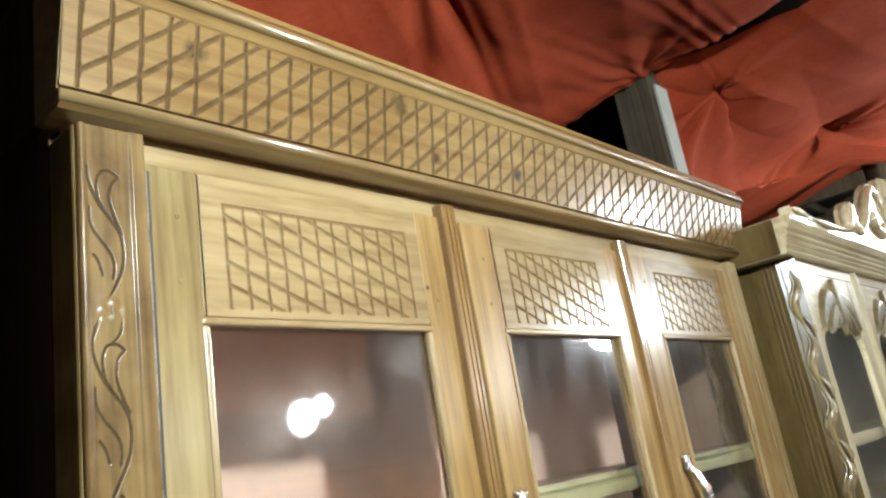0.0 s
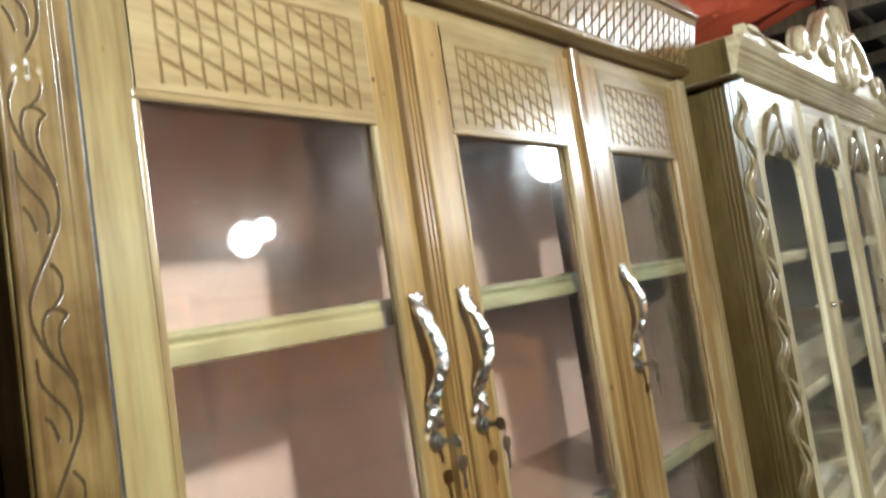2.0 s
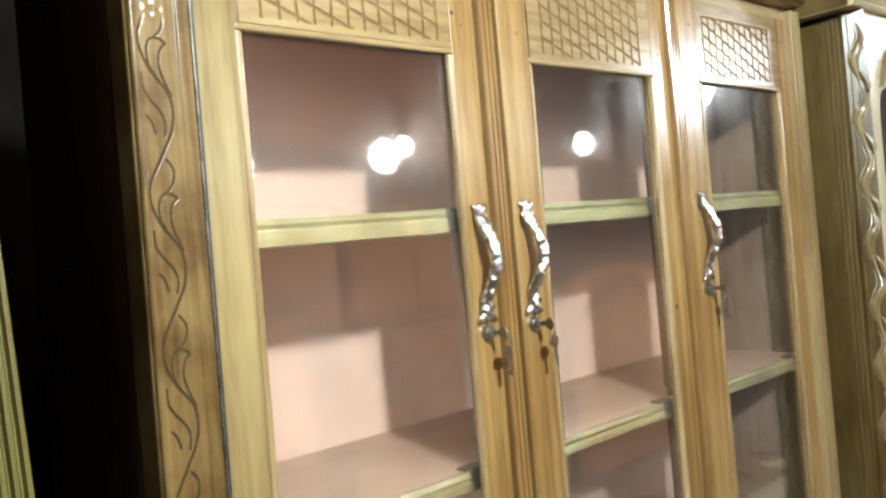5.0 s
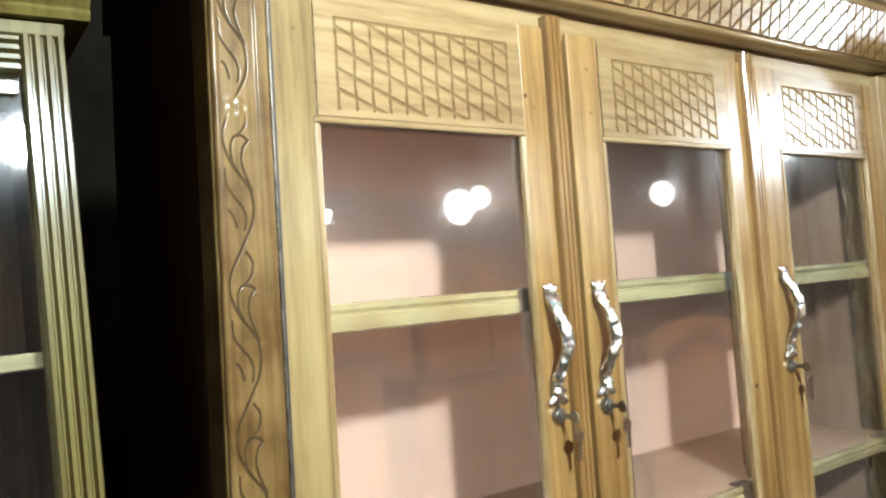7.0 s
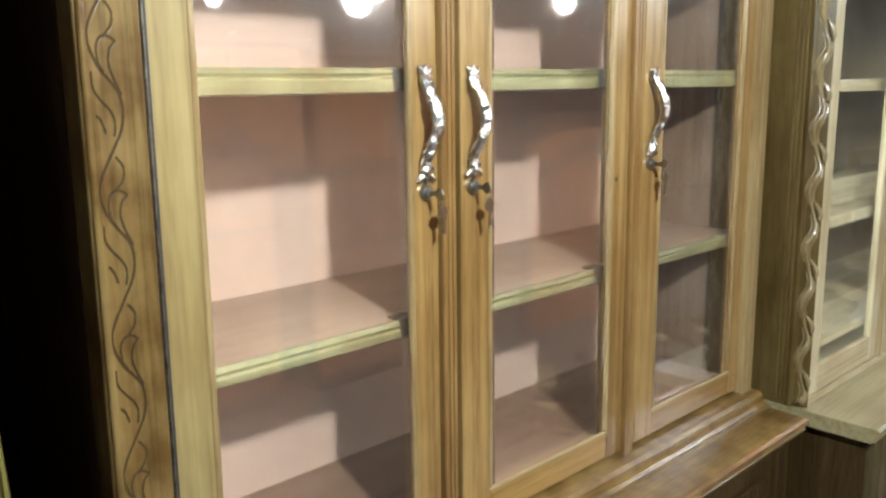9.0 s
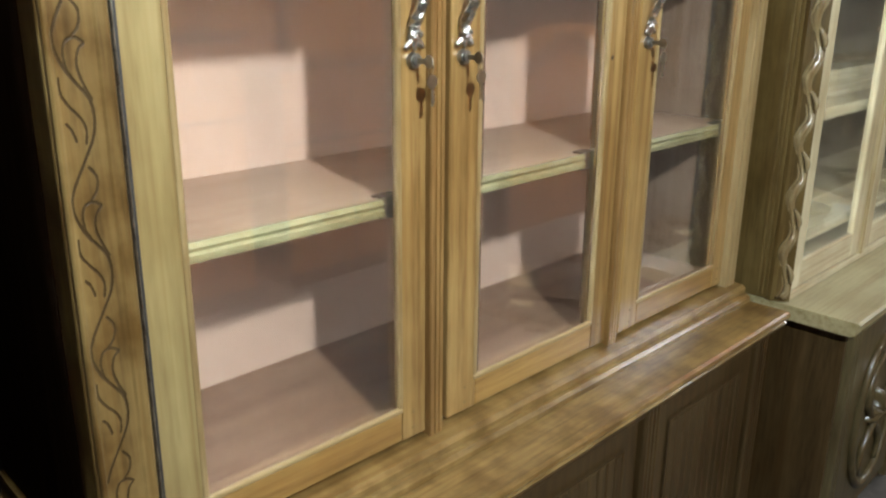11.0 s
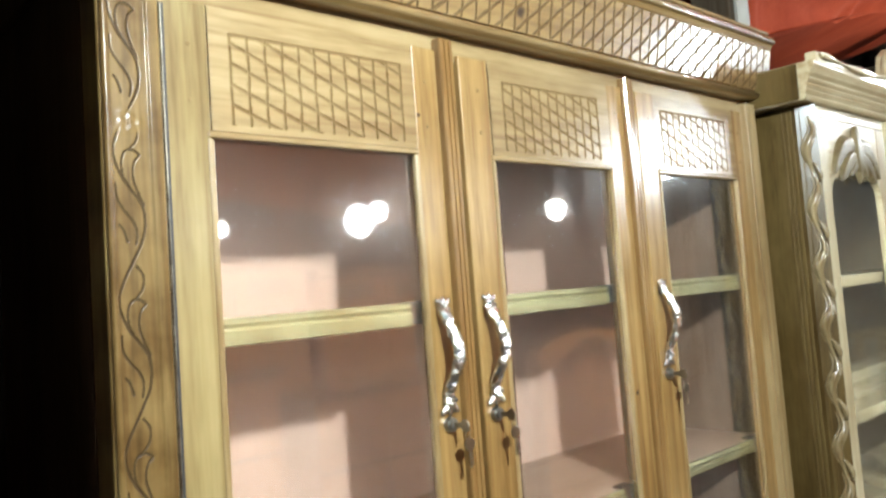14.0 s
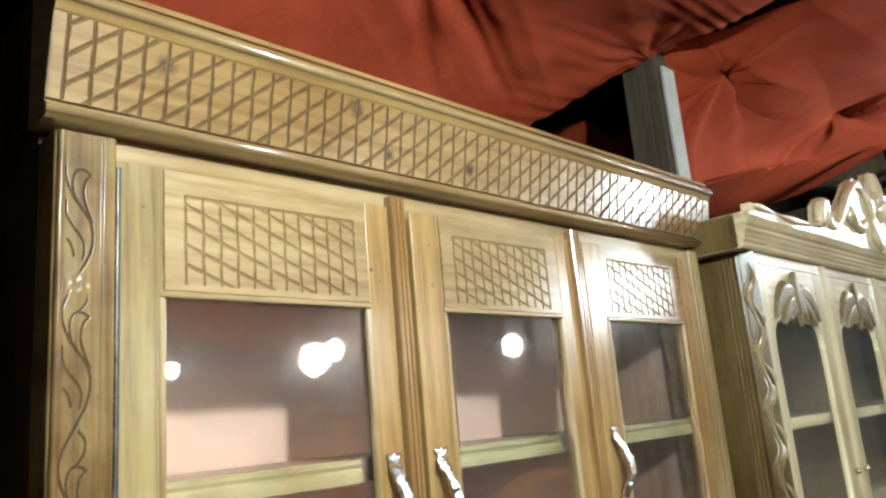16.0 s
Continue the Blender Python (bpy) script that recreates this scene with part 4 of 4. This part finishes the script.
# ---- the neighbour on the near side ----
def near_showcase():
    t = thing("fluted_showcase", (-0.3, -0.6, 0), "yellow wooden showcase with fluted door frame and glass", "cabinet")
    xf, y1 = -0.100, -0.105
    y0 = y1 - 1.1
    part("side_board", box(xf - 0.40, xf - 0.03, y1 - 0.02, y1, 0.0, 2.02), oak_side, t, "dark side board")
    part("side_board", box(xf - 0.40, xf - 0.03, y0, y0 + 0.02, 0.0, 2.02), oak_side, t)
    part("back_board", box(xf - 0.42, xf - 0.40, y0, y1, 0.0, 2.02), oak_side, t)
    d = part("door", prism([(px, -py + y1) for px, py in stepped(xf - 0.03, 0.034, 0.052)], "z", 0.78, 2.0), yellow_z, t, "fluted glazed door")
    part("stile", prism([(px, -py + y0 + 0.055) for px, py in stepped(xf - 0.03, 0.034, 0.052)], "z", 0.78, 2.0), yellow_z, d)
    part("rail", prism([(px, 2.0 - py) for px, py in stepped(xf - 0.03, 0.0335, 0.048)], "y", y0 + 0.055, y1 - 0.053), yellow_z, d)
    part("rail", box(xf - 0.03, xf, y0 + 0.055, y1 - 0.053, 0.78, 0.84), yellow_z, d)
    g = part("pane", box(xf - 0.022, xf - 0.018, y0 + 0.05, y1 - 0.047, 0.83, 1.965, 0), glass_near, d)
    g.visible_shadow = False
    bm = box(xf - 0.017, xf - 0.008, y1 - 0.105, y1 - 0.056, 1.928, 1.944, 0.001)
    part("hinge", bm, chrome, d)
    for z in (1.21, 1.618):
        s = thing("shelf", (xf - 0.2, y1 - 0.5, z), "yellowish shelf inside the fluted showcase", "shelf", "fluted showcase shelves")
        part("board", box(xf - 0.39, xf - 0.05, y0 + 0.02, y1 - 0.02, z - 0.02, z, 0.001), lip_wood, s)
    prof = [(xf - 0.42, 2.02), (xf + 0.012, 2.02), (xf + 0.018, 2.028), (xf + 0.014, 2.034), (xf + 0.026, 2.044), (xf + 0.022, 2.05), (xf + 0.036, 2.062), (xf + 0.036, 2.075), (xf - 0.42, 2.075)]
    part("cornice", prism(prof, "y", y0 - 0.03, y1 + 0.028), yellow_z, t)
    part("top_rail", box(xf - 0.03, xf - 0.002, y0, y1, 2.001, 2.0195), yellow_z, t)
    part("base_case", box(xf - 0.42, xf + 0.10, y0, y1 - 0.02, 0, 0.77), oak_side, t)

    for o in (t, *[s for s in bpy.data.objects if s.get("group") == "fluted showcase shelves"]):
        o.matrix_basis = LEAN @ o.matrix_basis


# it stands on uneven ground and leans a little
LEAN = Matrix.Translation((-0.1, -0.105, 1.55)) @ pose(0, 0, 0, 1.3, -3.6, -1.0) @ Matrix.Translation((0.1, 0.105, -1.55))
near_showcase()


# ---- cloth slung under the roof, and the post ----
def sheet(name, label, f, nu, nv, material=None):
    bm = bmesh.new()
    rows = [[bm.verts.new(f(i / nu, j / nv)) for i in range(nu + 1)] for j in range(nv + 1)]
    for j in range(nv):
        for i in range(nu):
            bm.faces.new((rows[j][i], rows[j][i + 1], rows[j + 1][i + 1], rows[j + 1][i]))
    return tagged(part(name, bm, material or cloth, None, smooth=True), label, "cloth")


def pleats(u, v, k, seed):
    return noise.noise(Vector((u * k, v * 0.9, seed))) + 0.5 * noise.noise(Vector((u * k * 2.3, v * 1.3, seed + 5)))


def crease(a, b, k):
    """Long straight folds with a sharp ridge, a across and b along them."""
    s = 0.0
    for m, q in ((1.0, 1.0), (2.3, 0.45)):
        s += q * max(0.0, 1 - abs(noise.noise(Vector((a * m, b * 0.35, 11.0 + m)))) * 5.5) ** 1.5
    return k * s * (0.35 + 0.65 * max(0.0, noise.noise(Vector((a * 0.5, b, 3.0))) + 0.5))


NEAR_EDGE = [(1.0, -0.6, 3.25), (0.7, -0.5, 3.2), (0.2, -0.2, 3.1), (-0.4, 0.24, 2.95), (-0.9, 0.46, 2.6), (-1.1, 0.50, 2.2)]
FREE_EDGE = [(1.1, 2.45, 3.3), (0.6, 2.45, 3.16), (0.05, 2.50, 3.09), (-0.46, 2.56, 3.08), (-0.80, 2.12, 2.80), (-1.0, 1.50, 2.42)]


def cloth_one(u, v):
    p = along(NEAR_EDGE, v).lerp(along(FREE_EDGE, v), u)
    sag = math.sin(math.pi * u) ** 0.8
    p.z -= 0.10 * sag * (1 - 0.5 * v)
    # folds that gather at the post and run back along the sheet
    d = math.hypot(p.x + 0.46, p.y - 2.56)
    a = math.atan2(p.x + 0.46, 2.56 - p.y)
    p.z += 0.008 * math.sin(a * 13 + 1.5 * noise.noise(Vector((a * 2, d, 3)))) * math.exp(-d / 0.5) * min(1, d / 0.12)
    # fine pleats along the free edge
    p.z += 0.006 * math.sin(v * 210 + 4 * noise.noise(Vector((v * 9, u * 2, 5)))) * u ** 4 * (0.5 + noise.noise(Vector((v * 14, 1.0, 2.0))))
    p.z += 0.035 * noise.noise(Vector((p.y * 1.1, p.x * 2.6, 1.0))) + 0.02 * noise.noise(Vector((p.y * 3.1 - p.x * 2, p.x * 4.6, 7.0)))
    p.z -= crease(p.x * 2.2 + p.y * 1.1, p.y * 0.5 - p.x * 0.5, 0.008)
    # deep narrow tucks that run down towards the back wall
    for y0, sl, wd, k in ((1.66, 2.08, 0.024, 0.060), (1.76, 2.05, 0.030, 0.030), (1.36, 1.10, 0.030, 0.045), (0.75, 0.8, 0.05, 0.03)):
        q = (p.y - y0 + sl * (p.x + 0.6)) / math.hypot(1, sl)
        p.z += k * math.exp(-(q / wd) ** 2) * max(0, 1 - abs(p.x + 0.46) / 0.30)
    return p


# the second sheet folds over a line tied up at the post and at two knots
RIDGE = [(-0.46, 2.64, 3.13), (-0.10, 2.74, 3.17), (0.25, 2.77, 3.18), (1.2, 2.70, 3.25)]
TIED = [(-0.46, 2.64, 3.10), (-0.31, 2.94, 3.015), (-0.21, 4.05, 3.06), (0.5, 6.4, 3.25)]
FOOT = [(-0.50, 2.74, 2.55), (-0.52, 3.05, 2.64), (-0.52, 4.13, 2.93), (-0.5, 6.6, 3.50)]
TIE_AT = (0.0, 0.17, 0.55, 1.0)


def tied(points, u):
    """A point on the broken line through four ties."""
    k = 0 if u < TIE_AT[1] else 1 if u < TIE_AT[2] else 2
    f = (u - TIE_AT[k]) / (TIE_AT[k + 1] - TIE_AT[k])
    return Vector(points[k]).lerp(Vector(points[k + 1]), f), f, k


def cloth_two(u, v):
    tie, f, k = tied(TIED, u)
    # between the ties the fold sags and swings back
    tie += Vector((-0.05, 0.0, -0.05 if k else -0.015)) * math.sin(math.pi * f) * (1.0 if k else 0.4)
    if v < 0.5:
        q = v / 0.5
        p = along(RIDGE, u).lerp(tie, q)
        p.z -= 0.05 * math.sin(math.pi * q) * min(1, u * 3)
    else:
        q = (v - 0.5) / 0.5
        foot = tied(FOOT, u)[0]
        p = tie.lerp(foot, q)
        p.x -= 0.07 * math.sin(math.pi * q) * min(1, 0.3 + u * 3)
    # folds that fan out from each knot
    for (kx, ky, kz), s in zip(TIED[1:3], (0.05, 0.045)):
        w = p - Vector((kx, ky, kz))
        d = w.length
        a = math.atan2(w.z + 0.3 * w.x, w.y)
        fan = math.sin(a * 7 + 1.2 * math.sin(a * 3)) * math.exp(-d / 0.34) * min(1, d / 0.10)
        p.x += s * fan
        p.z += 0.5 * s * fan + 0.05 * math.exp(-d / 0.07)
    p.z += 0.012 * noise.noise(Vector((p.x * 3, p.y * 2.2, 4.0)))
    p.z -= crease(p.y * 0.8 - p.x * 2.6, p.y * 0.9 + p.x * 0.4, 0.009)
    return p


sheet("slung_cloth", "red cloth slung under the roof, sagging in folds", cloth_one, 270, 300)
def cloth_three(u, v):
    p = tied(FOOT, u)[0]
    x = p.x + 0.02 - 1.45 * v
    z = p.z + 0.01 + -0.20 * v - 0.05 * math.sin(math.pi * v) + 0.03 * v * math.sin(u * 17 + v * 4) + 0.04 * v * noise.noise(Vector((u * 7 - v * 2, v * 3, 2.0)))
    return Vector((x, p.y + 0.1 * v, z))


sheet("slung_cloth", "red cloth running back in folds behind the pale showcase", cloth_three, 150, 50)
def cloth_four(u, v):
    y, z = 1.2 + 3.4 * u, 2.38 + 1.52 * v + 0.10 * math.sin(u * 5.0) * (1 - v)
    return Vector((4.4 + 0.06 * noise.noise(Vector((u * 9, v * 2, 8.0))) + 0.02 * math.sin(u * 40 + v * 3), y, z))


sheet("slung_cloth", "red-brown cloth hanging high across the aisle", cloth_four, 110, 30, brown_cloth)
def cloth_five(u, v):
    y = 3.0 + 1.5 * u
    return Vector((-1.30 + 0.06 * math.sin(u * 14 + v * 5), y, 2.84 + 0.22 * u + (0.28 + 0.20 * u) * v + 0.04 * math.sin(u * 9)))


sheet("slung_cloth", "red cloth hanging in folds in the dark behind the post", cloth_five, 60, 20)
sheet("slung_cloth", "red cloth tied up in knots with radiating folds", cloth_two, 170, 170)


def roof_post():
    t = thing("roof_post", (-0.52, 2.62, 0), "weathered square timber roof post with a pale strip", "post")
    part("timber", box(-0.60, -0.44, 2.57, 2.72, 0.0, 3.9, 0.008), post_wood, t)
    part("strip", box(-0.438, -0.425, 2.60, 2.70, 0.0, 3.06, 0.003), post_pale, t, "pale nailed strip")


def far_post():
    t = thing("roof_post", (-0.27, 5.5, 0), "weathered round roof post behind the carved showcases", "post")
    part("timber", tube([(-0.27, 5.5, 0), (-0.25, 5.5, 2.0), (-0.27, 5.5, 3.3)], [0.10, 0.09, 0.085], 14), post_wood, t, smooth=True)


roof_post()
far_post()


# ---- far end of the workshop ----
def tube_lamp():
    t = thing("tube_lamp", (0.66, 9.0, 2.58), "lit tube lamp on a batten", "lamp")
    part("batten", box(0.54, 0.78, 9.03, 9.07, 2.60, 2.65, 0.004), post_pale, t)
    part("tube", tube([(0.59, 9.0, 2.57), (0.73, 9.0, 2.57)], 0.026, 14), glow("tube_glow", (0.82, 0.93, 1.0), 600), t)
    part("cable", tube([(0.66, 9.05, 2.65), (0.66, 9.06, 3.9)], 0.003, 6), black_bit, t)


tube_lamp()


def bench(x0, x1, y0, y1, z):
    t = thing("work_bench", ((x0 + x1) / 2, (y0 + y1) / 2, 0), "rough grey workbench with dusty top", "bench")
    part("top", box(x0, x1, y0, y1, z - 0.06, z, 0.006), post_wood, t)
    for x in (x0 + 0.05, x1 - 0.13):
        for y in (y0 + 0.05, y1 - 0.13):
            part("leg", box(x, x + 0.08, y, y + 0.08, 0, z - 0.06, 0.004), post_wood, t)


bench(0.05, 2.6, 8.4, 9.2, 0.92)


def offcut(x, y, z, ln, w, th, yaw, pale):
    t = thing("timber_offcut", (x, y, z), "sawn timber offcut lying on the workshop floor", "wood", "timber offcuts")
    bm = box(x - ln / 2, x + ln / 2, y - w / 2, y + w / 2, z, z + th, 0.003)
    part("board", bm, pale_y if pale else post_wood, t)
    t.rotation_euler = (0, 0, radians(yaw))


rnd = random.Random(4)
for k in range(75):
    yy = 2.4 + 5.8 * rnd.random()
    offcut(0.66 + 1.0 * rnd.random(), yy, 0.0, 0.3 + 0.55 * rnd.random(), 0.05 + 0.12 * rnd.random(), 0.015 + 0.06 * rnd.random(), rnd.uniform(-60, 60), rnd.random() < 0.15)


def crumpled(x, y, r):
    t = thing("plastic_sheet", (x, y, 0), "crumpled pale plastic sheet lying on the floor", "rubbish")
    bm = bmesh.new()
    bmesh.ops.create_icosphere(bm, subdivisions=4, radius=r, matrix=Matrix.Translation((x, y, r * 0.4)))
    for v in bm.verts:
        d = v.co - Vector((x, y, r * 0.4))
        k = 1 + 0.55 * noise.noise(d * 9) + 0.3 * noise.noise(d * 23)
        v.co = Vector((x, y, r * 0.4)) + Vector((d.x * k, d.y * k, d.z * k * 0.55))
        v.co.z = max(v.co.z, 0.0)
    part("sheet", bm, post_pale, t)


crumpled(0.80, 6.6, 0.22)
crumpled(1.15, 5.4, 0.16)


def rafters():
    t = thing("roof_truss", (0, 8, 3.2), "grey timber roof framing at the far end", "roof timber")
    for y in (5.2, 6.4, 7.6, 8.8, 10.2):
        part("tie_beam", box(-2.0, 5.9, y, y + 0.07, 3.30, 3.42, 0.004), post_wood, t)
        part("brace", tube([(-1.6, y + 0.03, 3.31), (0.3, y + 0.03, 3.88)], 0.03, 6), post_wood, t)
        part("brace", tube([(2.2, y + 0.03, 3.31), (0.5, y + 0.03, 3.88)], 0.03, 6), post_wood, t)
    for x in (-1.2, -0.4, 0.4, 1.2, 2.0):
        part("purlin", box(x, x + 0.05, 4.6, 11.9, 3.43, 3.50, 0.003), post_wood, t)


rafters()


# ---- furniture across the aisle, seen only in the panes ----
def sideboard(y0, y1, z):
    t = thing("sideboard", (2.75, (y0 + y1) / 2, 0), "brown varnished sideboard across the aisle", "cabinet", "sideboards across the aisle")
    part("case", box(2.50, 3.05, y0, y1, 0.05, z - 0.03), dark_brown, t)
    part("top", prism([(3.06, z - 0.03), (2.47, z - 0.03), (2.462, z - 0.015), (2.47, z), (3.06, z)], "y", y0 - 0.02, y1 + 0.02), gloss_wood, t)
    part("plinth", box(2.52, 3.03, y0 + 0.02, y1 - 0.02, 0, 0.05), brown_z, t)
    n = 3
    w = (y1 - y0) / n
    for i in range(n):
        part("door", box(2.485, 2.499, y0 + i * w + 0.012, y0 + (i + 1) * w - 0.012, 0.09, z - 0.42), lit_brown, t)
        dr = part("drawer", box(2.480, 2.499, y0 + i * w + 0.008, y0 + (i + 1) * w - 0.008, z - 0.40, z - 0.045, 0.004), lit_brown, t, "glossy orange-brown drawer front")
        for s in (-1, 1):
            cy, cz = y0 + (i + 0.5) * w, z - 0.22
            part("carving", tube([(2.474, cy + s * (0.02 + 0.15 * u * (1 - 0.6 * u)) * math.cos(u * 3.0), cz + 0.12 * math.sin(u * 6.5) * (1 - 0.5 * u)) for u in [k / 24 for k in range(25)]], [0.016 - 0.008 * k / 24 for k in range(25)], 8), lit_brown, dr, smooth=True)


def wardrobe(y0, y1, z):
    t = thing("wardrobe", (3.4, (y0 + y1) / 2, 0), "tall orange-brown wardrobe across the aisle", "wardrobe", "wardrobes across the aisle")
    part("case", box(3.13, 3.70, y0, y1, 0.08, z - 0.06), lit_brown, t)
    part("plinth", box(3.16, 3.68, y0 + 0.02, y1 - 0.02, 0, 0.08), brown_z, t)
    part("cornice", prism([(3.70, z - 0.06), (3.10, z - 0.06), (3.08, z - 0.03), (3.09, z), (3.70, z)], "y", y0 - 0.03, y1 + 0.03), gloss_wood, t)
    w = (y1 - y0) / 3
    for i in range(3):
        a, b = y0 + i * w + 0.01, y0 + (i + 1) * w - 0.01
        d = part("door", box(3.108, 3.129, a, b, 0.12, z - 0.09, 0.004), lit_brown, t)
        for c in (a, b - 0.075):
            part("stile", box(3.096, 3.1075, c, c + 0.075, 0.12, z - 0.09, 0.004), lit_brown, d)
        for c in (0.12, 0.95, z - 0.19):
            part("rail", box(3.097, 3.1075, a + 0.076, b - 0.076, c, c + 0.10, 0.004), gloss_wood, d)


def headboard(y0, y1, x, z):
    t = thing("headboard", (x, (y0 + y1) / 2, 0), "glossy brown carved headboard leaning across the aisle", "bed")
    yc, w = (y0 + y1) / 2, (y1 - y0) / 2
    out = [(y0, 0), (y1, 0)] + [(yc + w * math.cos(a), z - 0.28 + 0.28 * math.sin(a) ** 0.7) for a in [k * math.pi / 24 for k in range(25)]]
    part("panel", prism(out, "x", x, x + 0.03), lit_brown, t)
    for s in (-1, 1):
        for k in range(4):
            c0, zz, r = yc + s * (0.06 + 0.115 * k), z - 0.13 - 0.05 * k, 0.075 - 0.008 * k
            pts = [(x - 0.008, c0 + s * r * (1 - u * 0.75) * math.cos(u * 7.2), zz + r * (1 - u * 0.75) * math.sin(u * 7.2)) for u in [i / 30 for i in range(31)]]
            part("scroll", tube(pts, [0.016 - 0.010 * i / 30 for i in range(31)], 8), gloss_wood, t, smooth=True)
    for y in (y0, y1):
        part("post", tube([(x + 0.01, y, 0), (x + 0.01, y, z - 0.2), (x + 0.01, y, z - 0.16), (x + 0.01, y, z - 0.08)], [0.04, 0.04, 0.05, 0.02], 14), gloss_wood, t, smooth=True)


wardrobe(0.9, 2.35, 1.92)
wardrobe(2.45, 3.95, 1.86)
sideboard(0.35, 1.75, 1.36)
sideboard(1.95, 3.30, 1.20)
headboard(3.55, 4.75, 2.40, 1.34)
